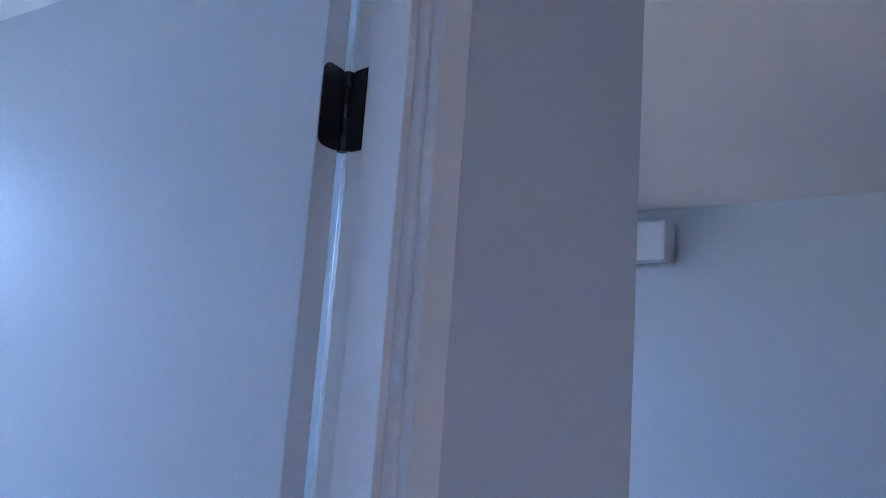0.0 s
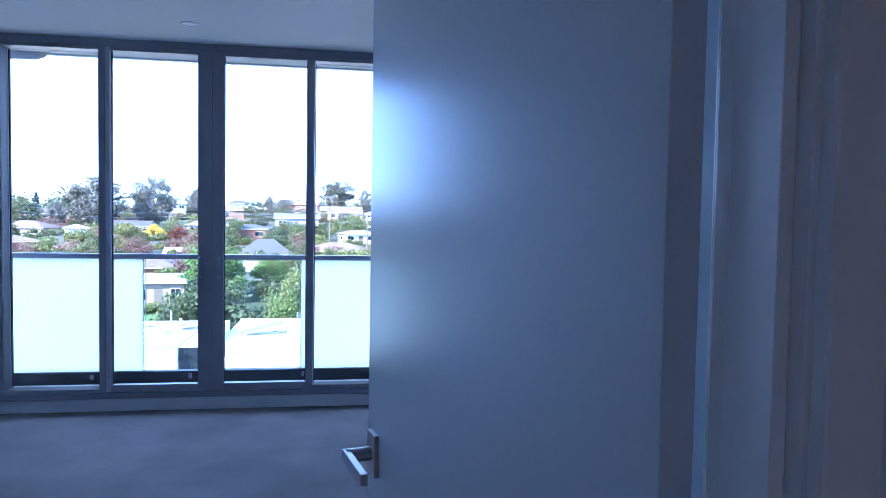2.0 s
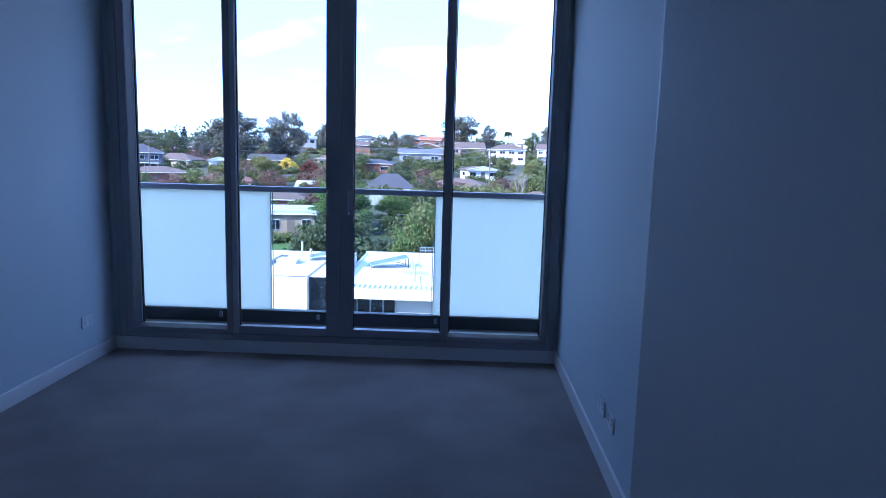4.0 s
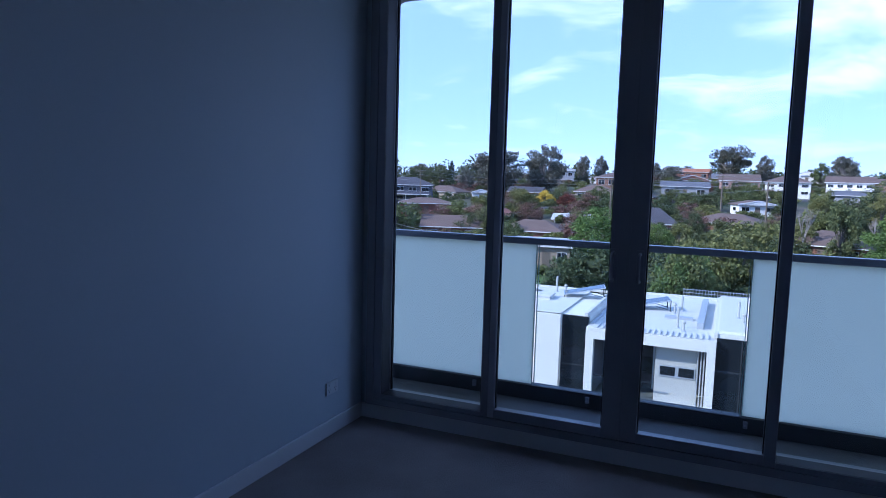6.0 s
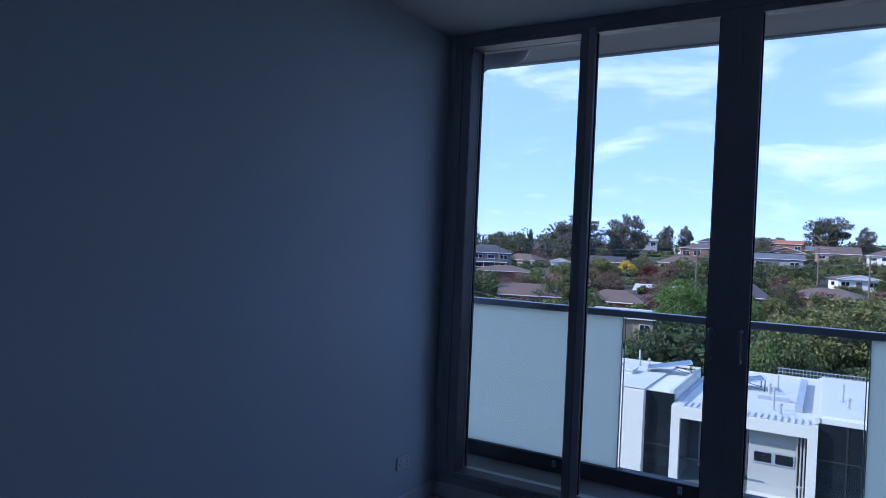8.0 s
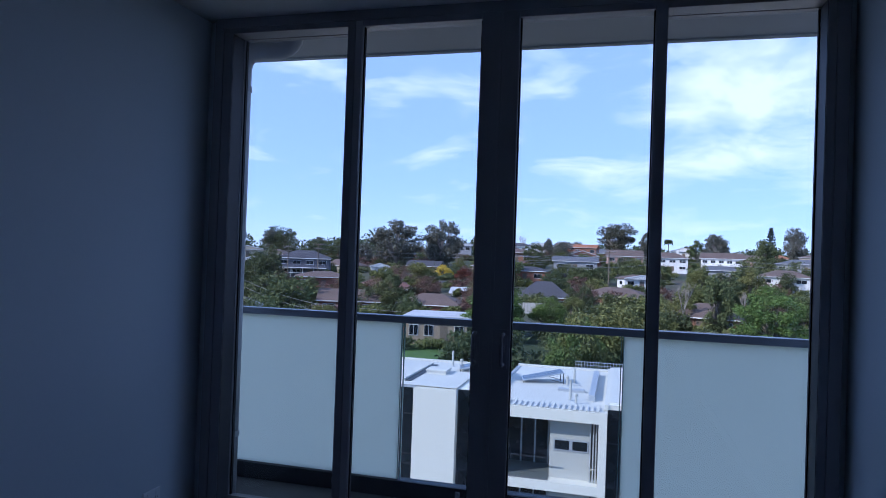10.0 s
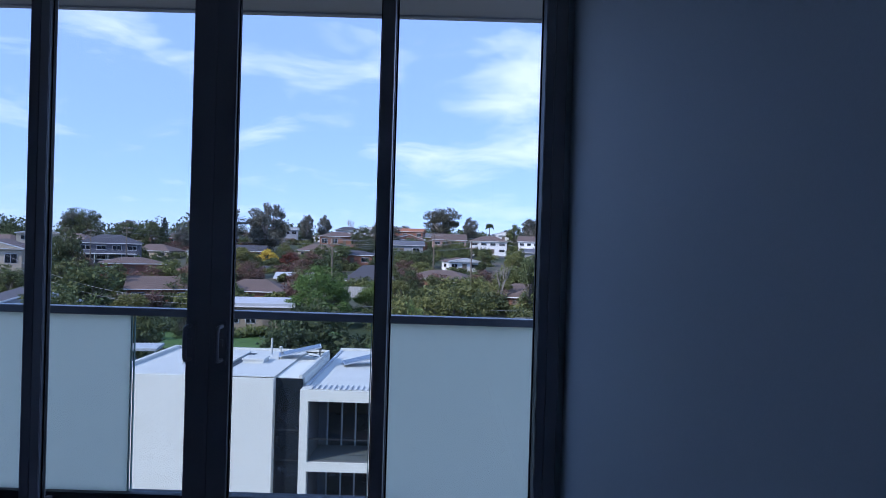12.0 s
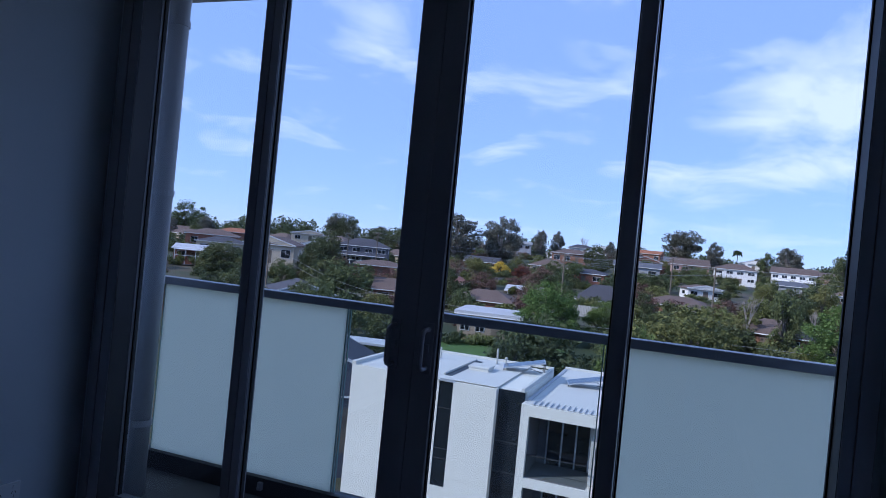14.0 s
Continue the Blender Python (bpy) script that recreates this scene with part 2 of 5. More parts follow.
# ---- bedroom ----
XL, XR = -0.055, 2.943         # side walls
CEIL = 2.628
YB, YH = -4.505, -4.614        # bedroom and hall face of the door wall
WX0, WX1, SILL = 0.0, 2.913, 0.097
DX1 = 2.713                    # hinge-side jamb face
DX0 = DX1 - 0.90               # latch-side jamb face
DTOP = 2.0
HX = 3.185                     # corner where the hall opens to the living room

setting(box("floor", (XL - 0.1, YB, -0.2), (XR + 0.1, 0.0, 0.0), M_CARPET), "grey loop-pile carpet over the bedroom floor", "floor")
setting(box("ceiling", (XL - 0.1, YB, CEIL), (XR + 0.1, 0.0, CEIL + 0.2), M_CEIL), "flat white painted bedroom ceiling", "ceiling")
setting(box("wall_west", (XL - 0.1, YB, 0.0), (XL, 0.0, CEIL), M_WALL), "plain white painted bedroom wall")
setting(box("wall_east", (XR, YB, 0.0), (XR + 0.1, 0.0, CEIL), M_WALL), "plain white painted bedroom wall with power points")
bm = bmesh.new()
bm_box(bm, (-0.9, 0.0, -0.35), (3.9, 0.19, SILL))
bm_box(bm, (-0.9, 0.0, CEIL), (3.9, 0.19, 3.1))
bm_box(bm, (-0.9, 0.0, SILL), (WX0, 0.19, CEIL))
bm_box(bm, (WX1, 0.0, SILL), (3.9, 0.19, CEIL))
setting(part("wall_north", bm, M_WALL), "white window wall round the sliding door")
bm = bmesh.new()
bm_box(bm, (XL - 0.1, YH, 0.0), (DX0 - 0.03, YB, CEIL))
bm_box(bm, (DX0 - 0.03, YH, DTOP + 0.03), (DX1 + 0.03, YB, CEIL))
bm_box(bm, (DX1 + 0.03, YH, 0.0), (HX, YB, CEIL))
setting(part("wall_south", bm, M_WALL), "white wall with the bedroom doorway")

# skirting boards
for nm, lo, hi in (("baseboard", (XL, YB, 0.0), (XL + 0.014, -0.014, 0.088)),
                   ("baseboard", (XR - 0.014, YB, 0.0), (XR, -0.014, 0.088)),
                   ("baseboard", (XL, -0.014, 0.0), (XR, 0.0, 0.088)),
                   ("baseboard", (XL + 0.014, YB, 0.0), (DX0 - 0.1, YB + 0.014, 0.088))):
    setting(box(nm, lo, hi, M_TRIM, bevel=0.004), "white painted skirting board along the carpet", "skirting board")

# ---- sliding door set into the window wall ----
win = setting(thing("window_1", "", ""), "charcoal aluminium sliding door with four full-height panes", "sliding door")
FY0, FY1 = -0.045, 0.125


def stick(parent, name, x0, x1, y0, y1, z0, z1, label=""):
    return box(name, (x0, y0, z0), (x1, y1, z1), M_FRAME, parent, bevel=0.003, label=label)


stick(win, "jamb", WX0, WX0 + 0.05, FY0, FY1, SILL, CEIL)
stick(win, "jamb", WX1 - 0.05, WX1, FY0, FY1, SILL, CEIL)
stick(win, "head", WX0 + 0.05, WX1 - 0.05, FY0, FY1, CEIL - 0.05, CEIL)
sill = stick(win, "sill", WX0 + 0.05, WX1 - 0.05, FY0, FY1, SILL, SILL + 0.042)
for y in (-0.016, 0.035, 0.085):
    box("track", (WX0 + 0.05, y - 0.003, SILL + 0.042), (WX1 - 0.05, y + 0.003, SILL + 0.052), M_FRAME, sill)


def sash(name, x0, x1, y0, y1, left, right, bottom=0.055, top=0.03):
    z0, z1 = SILL + 0.046, CEIL - 0.05
    s = stick(win, name, x0, x0 + left, y0, y1, z0, z1)
    stick(s, "stile", x1 - right, x1, y0, y1, z0, z1)
    stick(s, "rail", x0 + left, x1 - right, y0, y1, z0, z0 + bottom)
    stick(s, "rail", x0 + left, x1 - right, y0, y1, z1 - top, z1)
    ym = (y0 + y1) / 2
    g = box("pane", (x0 + left, ym - 0.003, z0 + bottom), (x1 - right, ym + 0.003, z1 - top), M_PANE, s)
    g.visible_shadow = False
    # glazing bead on both long sides
    for xa, xb in ((x0 + left, x0 + left + 0.006), (x1 - right - 0.006, x1 - right)):
        box("gasket", (xa, ym - 0.009, z0 + bottom), (xb, ym + 0.009, z1 - top), M_RUBBER, s)
    return s


fix_l = sash("fixed_panel", WX0 + 0.05, 0.7355, 0.062, 0.108, 0.056, 0.040, 0.024)
fix_r = sash("fixed_panel", 2.160, WX1 - 0.05, 0.062, 0.108, 0.052, 0.034, 0.024)
slide_l = sash("sliding_panel", 0.735, 1.486, -0.042, 0.010, 0.077, 0.088, 0.052)
stick(slide_l, "interlock", 0.7352, 0.774, -0.049, -0.0422, SILL + 0.05, CEIL - 0.054)
# pale strip painted in place of the stile's side face catching daylight
box("interlock_strip", (0.776, -0.0455, SILL + 0.05), (0.810, -0.0422, CEIL - 0.054), M_LITSIDE, slide_l, bevel=0.0015, label="paler strip painted as the lit side of the stile")
slide_r = sash("sliding_panel", 1.4865, 2.212, -0.042, 0.010, 0.088, 0.052, 0.052)
for xa, xb in ((WX0 + 0.0505, 0.7345), (2.2125, WX1 - 0.0505)):
    stick(win, "sill_cover", xa, xb, -0.040, 0.0615, SILL + 0.0425, SILL + 0.070)
    # near-black strip added to darken the lit top of the sill cover
    box("reveal_liner", (xa + 0.003, -0.036, SILL + 0.0702), (xb - 0.002, 0.0612, SILL + 0.0716), M_CHANNEL, win)
    stick(win, "head_cover", xa, xb, -0.040, 0.0615, CEIL - 0.078, CEIL - 0.0505)
stick(win, "jamb_cover", WX0 + 0.0505, WX0 + 0.102, -0.040, 0.0615, SILL + 0.0705, CEIL - 0.0785)
stick(win, "jamb_cover", WX1 - 0.084, WX1 - 0.0505, -0.040, 0.0615, SILL + 0.0705, CEIL - 0.0785)
# near-black strips added over the jamb reveals to keep them dark
box("reveal_liner", (WX0 + 0.1022, -0.037, SILL + 0.0705), (WX0 + 0.1038, 0.0612, CEIL - 0.0785), M_CHANNEL, win)
box("reveal_liner", (WX1 - 0.086, -0.037, SILL + 0.0705), (WX1 - 0.0842, 0.0612, CEIL - 0.0785), M_CHANNEL, win)
# charcoal strips added to darken the pale outer wall reveals
box("reveal_liner", (WX0 + 0.001, 0.1255, SILL + 0.007), (WX0 + 0.014, 0.194, CEIL - 0.002), M_FRAME, win, bevel=0.002)
box("reveal_liner", (WX1 - 0.014, 0.1255, SILL + 0.007), (WX1 - 0.001, 0.194, CEIL - 0.002), M_FRAME, win, bevel=0.002)
box("sill_flashing", (WX0 + 0.002, 0.1255, SILL + 0.001), (WX1 - 0.002, 0.21, SILL + 0.006), M_CHANNEL, win)
stick(win, "meeting_strip", 1.478, 1.495, -0.047, -0.042, SILL + 0.05, CEIL - 0.055)


def pull_handle(parent, x, y, side, z0, z1):
    """A D-shaped pull with a lock plate; side: -1 indoors, 1 outdoors."""
    s = side
    bm = bmesh.new()
    bm_box(bm, (x - 0.019, min(y, y + s * 0.007), z0 - 0.01), (x + 0.019, max(y, y + s * 0.007), z1 + 0.01), 0.003)
    h = part("lock_plate", bm, M_FRAME, parent)
    pts = [Vector((x, y + s * 0.006, z0 + 0.012))] + arc((x, y + s * 0.035, z0 + 0.012), (x, y + s * 0.066, z0 + 0.034), (x, y + s * 0.066, z0 + 0.012)) \
        + arc((x, y + s * 0.066, z1 - 0.034), (x, y + s * 0.035, z1 - 0.012), (x, y + s * 0.066, z1 - 0.012)) + [Vector((x, y + s * 0.006, z1 - 0.012))]
    bm = bmesh.new()
    bm_sweep(bm, pts, 0.0085, 10)
    part("pull_handle", bm, M_FRAME, h, smooth=True)
    bm = bmesh.new()
    bm_box(bm, (x - 0.007, min(y + s * 0.007, y + s * 0.016), (z0 + z1) / 2 - 0.016), (x + 0.007, max(y + s * 0.007, y + s * 0.016), (z0 + z1) / 2 + 0.016), 0.003)
    part("snib", bm, M_FRAME, h)


pull_handle(slide_r, 1.546, -0.042, -1, 0.96, 1.12)
pull_handle(slide_r, 1.534, 0.010, 1, 0.96, 1.12)
pull_handle(slide_l, 1.418, -0.042, -1, 0.96, 1.12)
pull_handle(slide_l, 1.432, 0.010, 1, 0.96, 1.12)

# ---- balcony ----
BX0, BX1, RY = -0.42, 3.9, 0.756
setting(box("balcony_floor", (-0.9, 0.19, -0.35), (3.9, 0.92, 0.02), M_CONC), "grey concrete balcony slab", "balcony floor")
bm = bmesh.new()
bm_box(bm, (-0.9, 0.19, 2.71), (3.9, 0.92, 3.1))
bm_box(bm, (-0.9, 0.878, 2.700), (3.9, 0.92, 2.7098))
setting(part("balcony_soffit", bm, M_SOFFIT), "painted underside of the balcony slab above", "soffit")
setting(box("wall_balcony_west", (-0.9, 0.19, 0.02), (-0.75, 0.92, 2.71), M_RENDER), "rendered end wall of the balcony")
setting(box("wall_balcony_east", (3.75, 0.19, 0.02), (3.9, 0.92, 2.71), M_RENDER), "rendered end wall of the balcony")

bal = thing("balustrade", "balcony balustrade of frosted and clear glass under a dark rail", "balustrade", at=(1.4, RY, 0.02))


def at_bal(lo, hi):
    o = Vector((1.4, RY, 0.02))
    return [a - b for a, b in zip(lo, o)], [a - b for a, b in zip(hi, o)]


box("top_rail", *at_bal((-0.40, RY - 0.032, 1.048), (3.74, RY + 0.032, 1.089)), M_FRAME, bal, bevel=0.004)
base = box("base_channel", *at_bal((-0.40, RY - 0.038, 0.0205), (3.74, RY + 0.038, 0.118)), M_CHANNEL, bal, bevel=0.003)
for x in (0.417, 1.183, 2.1, 2.95):
    bm = bmesh.new()
    bm_box(bm, *at_bal((x - 0.012, RY - 0.062, 0.06), (x + 0.012, RY - 0.0385, 0.10)), 0.003)
    bm_cyl(bm, Vector((x - 1.4, -0.062, 0.062)), Vector((x - 1.4, -0.075, 0.055)), 0.006, seg=8)
    part("bracket", bm, M_FRAME, base)
for nm, xa, xb, mt, lb in (("frosted_panel", -0.352, 0.803, M_FROST, "frosted glass panel"), ("clear_panel", 0.818, 2.066, M_PANE, "clear glass panel"), ("frosted_panel", 2.078, 3.70, M_FROST, "frosted glass panel")):
    p = box(nm, *at_bal((xa, RY - 0.006, 0.1185), (xb, RY + 0.006, 1.0475)), mt, bal, label=lb)
    if nm == "clear_panel":
        p.visible_shadow = False
    for xe in (xa, xb):
        box("edge", *at_bal((xe - 0.0025, RY - 0.0065, 0.1185), (xe + 0.0025, RY + 0.0065, 1.0475)), M_EDGE, p)

# rainwater pipe with a swept bend under the slab
pipe = tagged(thing("downpipe", "", "", at=(-0.118, 0.40, 0.02)), "grey painted downpipe with a bend at the soffit", "downpipe")
bm = bmesh.new()
bm_sweep(bm, [Vector((0, 0, 0)), Vector((0, 0, 2.44))] + arc((0, 0, 2.46), (0.12, 0, 2.585), (0, 0, 2.585)) + arc((0.24, 0, 2.585), (0.33, 0, 2.69), (0.33, 0, 2.585)), 0.055, 18)
part("pipe", bm, M_PIPE, pipe, smooth=True)
for z in (0.35, 1.5, 2.35):
    tube("collar", (0, 0, z), (0, 0, z + 0.03), 0.061, M_PIPE, pipe, seg=20)

# ---- power points ----


def power_point(y, x, face):
    """A wall plate with rockers and slots; face: 1 on the west wall, -1 on the east wall."""
    e = thing("power_point", "white plastic double power point low on the wall", "power point", "power points", at=(x, y, 0.27))
    e.matrix_basis = pose(x, y, 0.27, 0, 0, 90 * face)
    p = box("plate", (-0.058, -0.009, -0.036), (0.058, -0.0005, 0.036), M_PLASTIC, e, bevel=0.003)
    for k in (-1, 1):
        box("rocker", (k * 0.03 - 0.006, -0.0125, 0.012), (k * 0.03 + 0.006, -0.0085, 0.026), M_PLASTIC, p, bevel=0.001)
        for a, dx in ((0.35, -0.007), (-0.35, 0.007), (0.0, 0.0)):
            z = -0.004 if dx else -0.02
            box("slot", (-0.0012, -0.0004, -0.005), (0.0012, 0.0004, 0.005), M_RUBBER, p).matrix_basis = pose(k * 0.03 + dx, -0.0092, z, 0, math.degrees(a), 0)
    return e


power_point(-0.335, XL, 1)
power_point(-1.445, XR, -1)
power_point(-1.625, XR, -1)

# ---- ceiling downlights ----


def downlight(x, y):
    e = thing("downlight", "round white recessed ceiling downlight, switched off", "downlight", "bedroom downlights", at=(x, y, CEIL))
    bm = bmesh.new()
    n = 40
    prof = [(0.036, -0.001), (0.040, -0.006), (0.050, -0.007), (0.054, -0.003), (0.055, -0.0003)]
    rings = [[bm.verts.new((r * math.cos(k * math.tau / n), r * math.sin(k * math.tau / n), z)) for k in range(n)] for r, z in prof]
    for a, b in zip(rings, rings[1:]):
        for k in range(n):
            bm.faces.new((a[k], a[(k + 1) % n], b[(k + 1) % n], b[k]))
    part("trim_ring", bm, M_PLASTIC, e, smooth=True)
    tube("lens", (0, 0, -0.0032), (0, 0, -0.0004), 0.038, M_LAMP, e, seg=32)
    return e


downlight(1.477, -1.321)
downlight(1.443, -0.531)

# ---- doorway: jambs, stops, architraves and the open leaf ----
JT = 0.03
jamb = setting(thing("door_frame", "", ""), "white painted timber door frame with stops and architraves", "door frame")
for x0, x1 in ((DX0 - JT, DX0), (DX1, DX1 + JT)):
    box("jamb", (x0, YH - 0.002, 0.0), (x1, YB + 0.002, DTOP + JT), M_TRIM, jamb, bevel=0.002)
box("head", (DX0, YH - 0.002, DTOP), (DX1, YB + 0.002, DTOP + JT), M_TRIM, jamb, bevel=0.002)
box("stop", (DX1 - 0.012, YH + 0.012, 0.0), (DX1, YB - 0.038, DTOP - 0.012), M_TRIM, jamb, bevel=0.0015)
box("stop", (DX0, YH + 0.012, 0.0), (DX0 + 0.012, YB - 0.038, DTOP - 0.012), M_TRIM, jamb, bevel=0.0015)
box("stop", (DX0, YH + 0.012, DTOP - 0.012), (DX1, YB - 0.038, DTOP), M_TRIM, jamb, bevel=0.0015)
for y0, y1 in ((YH - 0.016, YH - 0.0005), (YB + 0.0005, YB + 0.016)):
    box("architrave", (DX1 + 0.006, y0, 0.0), (DX1 + 0.05, y1, DTOP + 0.05), M_TRIM, jamb, bevel=0.003)
    box("architrave", (DX0 - 0.05, y0, 0.0), (DX0 - 0.006, y1, DTOP + 0.05), M_TRIM, jamb, bevel=0.003)
    box("architrave", (DX0 - 0.006, y0, DTOP + 0.006), (DX1 + 0.006, y1, DTOP + 0.05), M_TRIM, jamb, bevel=0.003)

OPEN = 77.0
leaf = thing("door_1", "white satin-painted flush bedroom door standing open", "door", at=(DX1 - 0.004, YB + 0.004, 0.012), rz=-OPEN)
leaf["kind"] = "structure"
LW, LT, LH = 0.889, 0.036, 1.962
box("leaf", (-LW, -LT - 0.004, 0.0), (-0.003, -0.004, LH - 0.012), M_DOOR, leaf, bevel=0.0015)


def round_plate(bm, c, w, h, t, r=0.011):
    """A thin upright plate in the y-z plane with rounded corners."""
    ring = []
    for sy, sz, a0 in ((1, 1, 0), (-1, 1, 90), (-1, -1, 180), (1, -1, 270)):
        for k in range(5):
            a = radians(a0 + 22.5 * k)
            ring.append((c[1] + sy * (w / 2 - r) + r * math.cos(a), c[2] + sz * (h / 2 - r) + r * math.sin(a)))
    lo = [bm.verts.new((c[0] - t / 2, y, z)) for y, z in ring]
    hi = [bm.verts.new((c[0] + t / 2, y, z)) for y, z in ring]
    bm.faces.new(lo[::-1]); bm.faces.new(hi)
    for k in range(len(ring)):
        j = (k + 1) % len(ring)
        bm.faces.new((lo[k], lo[j], hi[j], hi[k]))


def hinge(z):
    """A butt hinge: one plate on the door edge, one on the jamb, a knuckle between."""
    bm = bmesh.new()
    round_plate(bm, (-0.003, -0.0195, z), 0.0385, 0.092, 0.003)
    for k in (-0.03, 0.0, 0.03):
        bm_cyl(bm, (-0.0015, -0.017 + (0.006 if k else -0.006), z + k), (0.0, -0.017 + (0.006 if k else -0.006), z + k), 0.0035, seg=10)
    h = part("hinge_plate", bm, M_HINGE, leaf)
    bm = bmesh.new()
    for k in range(5):
        bm_cyl(bm, (0, 0, z - 0.046 + k * 0.0184 + 0.0006), (0, 0, z - 0.046 + (k + 1) * 0.0184 - 0.0006), 0.0055, seg=14)
    part("knuckle", bm, M_HINGE, h)


for z in (1.746, 1.0, 0.25):
    hinge(z - 0.012)
    bm = bmesh.new()
    round_plate(bm, (DX1 - 0.001, YB - 0.0185, z), 0.042, 0.092, 0.003)
    for k in (-0.03, 0.0, 0.03):
        bm_cyl(bm, (DX1 - 0.0035, YB - 0.016, z + k), (DX1 - 0.002, YB - 0.016, z + k), 0.0035, seg=10)
    part("hinge_plate", bm, M_HINGE, jamb)


def lever(side):
    """Square rose, neck and flat lever; side -1 on the hall face, 1 on the bedroom face."""
    y = -LT - 0.004 if side < 0 else -0.004
    x, z = -LW + 0.052, 0.925
    bm = bmesh.new()
    bm_box(bm, (x - 0.027, min(y, y + side * 0.009), z - 0.042), (x + 0.027, max(y, y + side * 0.009), z + 0.042), 0.0015)
    rose = part("rose", bm, M_STEEL, leaf, "square brushed-steel rose")
    bm = bmesh.new()
    bm_cyl(bm, (x, y + side * 0.009, z), (x, y + side * 0.058, z), 0.0135, seg=18)
    part("neck", bm, M_STEEL, rose, smooth=False)
    bm = bmesh.new()
    bm_box(bm, (x - 0.013, min(y + side * 0.050, y + side * 0.064), z - 0.011), (x + 0.130, max(y + side * 0.050, y + side * 0.064), z + 0.011), 0.002)
    part("lever", bm, M_STEEL, rose)


lever(-1)
lever(1)
box("latch_plate", (-LW - 0.0012, -LT * 0.5 - 0.016, 0.87), (-LW, -LT * 0.5 + 0.008, 0.98), M_STEEL, leaf)

# ---- hall and living room beyond ----
LX, LYS = 7.08, -7.2
setting(box("floor_hall", (XL - 0.1, LYS, -0.2), (LX + 0.1, YB, 0.0), mat("oak_floor", (0.32, 0.20, 0.11), 0.4, var=0.2, scale=3, fine=40)), "timber-look hall floor", "floor")
setting(box("floor_living", (XR + 0.1, YB, -0.2), (LX + 0.1, 0.0, 0.0), bpy.data.materials["oak_floor"]), "timber-look living room floor", "floor")
setting(box("ceiling_hall", (XL - 0.1, LYS, CEIL), (LX + 0.1, YB, CEIL + 0.2), M_CEIL), "flat white hall ceiling", "ceiling")
setting(box("ceiling_living", (XR + 0.1, YB, CEIL), (LX + 0.1, 0.0, CEIL + 0.2), M_CEIL), "flat white living room ceiling", "ceiling")
setting(box("wall_living_east", (LX, LYS, 0.0), (LX + 0.1, 0.19, CEIL), M_WALL), "white living room wall with an air conditioner")
setting(box("wall_living_partition", (HX - 0.1, YB, 0.0), (HX, 0.0, CEIL), M_WALL), "white partition between bedroom and living room")
# unseen south wall; its narrow opening is added to warm the hall with sun
bm = bmesh.new()
bm_box(bm, (XL - 0.1, LYS - 0.1, 0.0), (0.5, LYS, CEIL))
bm_box(bm, (0.84, LYS - 0.1, 0.0), (LX + 0.1, LYS, CEIL))
bm_box(bm, (0.5, LYS - 0.1, 0.0), (0.84, LYS, 0.3))
bm_box(bm, (0.5, LYS - 0.1, 2.35), (0.84, LYS, CEIL))
setting(part("wall_hall_south", bm, M_WALL), "white wall behind the hall with an added opening for sun")
# added window, out of view, sized for the warm bounce it gives
sw = setting(thing("window_3", "", ""), "unseen narrow window added to let warm sun into the hall", "window")
for x in (0.5, 0.80):
    box("frame", (x, LYS - 0.09, 0.3), (x + 0.04, LYS - 0.02, 2.35), M_FRAME, sw)
for x in (0.54,):
    g = box("pane", (x, LYS - 0.06, 0.3), (x + 0.26, LYS - 0.054, 2.35), M_PANE, sw)
    g.visible_shadow = False
setting(box("wall_hall_west", (XL - 0.2, LYS, 0.0), (XL - 0.1, YB, CEIL), M_WALL), "plain white hall wall")
# the living room's own window to the same balcony side
bm = bmesh.new()
bm_box(bm, (3.9, 0.0, -0.35), (LX + 0.1, 0.19, 0.1))
bm_box(bm, (3.9, 0.0, 2.5), (LX + 0.1, 0.19, 3.1))
bm_box(bm, (5.41, 0.0, 0.1), (LX, 0.19, 2.5))
setting(part("wall_living_north", bm, M_WALL), "white living room wall round a tall window")
lw = setting(thing("window_2", "", ""), "tall charcoal-framed living room window", "window")
for x in (3.9, 5.35):
    box("frame", (x, 0.02, 0.1), (x + 0.06, 0.12, 2.5), M_FRAME, lw)
for x in (3.96,):
    g = box("pane", (x, 0.06, 0.1), (x + 1.38, 0.066, 2.5), M_PANE, lw)
    g.visible_shadow = False

ac = thing("air_conditioner", "white wall-mounted split air conditioner below the ceiling", "air conditioner", at=(LX, -2.60, 2.21))
bm = bmesh.new()
bm_box(bm, (-0.20, -0.40, 0.0), (-0.0005, 0.40, 0.30), 0.022)
part("casing", bm, M_PLASTIC, ac)
box("louvre", (-0.203, -0.33, 0.03), (-0.196, 0.33, 0.085), M_PLASTIC, ac, bevel=0.002)

# ---- the white apartment block across the side street ----
M_ROOFW = mat("white_roof_membrane", (0.60, 0.585, 0.54), 0.75, var=0.10, scale=0.35, fine=5, bump=0.1, dist=0.01, spec=0.3)
M_FLASH = mat("grey_metal_flashing", (0.42, 0.44, 0.47), 0.5, 0.3, var=0.12, scale=1.5, fine=20)
M_GALV = mat("galvanised_steel", (0.55, 0.57, 0.60), 0.35, 0.6, var=0.12, scale=2, fine=30)
M_CLAD = mat("pale_grey_cladding", (0.46, 0.455, 0.42), 0.65, var=0.06, scale=1, fine=12)
# bay greys: the shade inside the bays is put into these two colours
M_BAYSHADE = mat("shaded_bay_render", (0.13, 0.135, 0.145), 0.8, var=0.1, scale=1, fine=12)
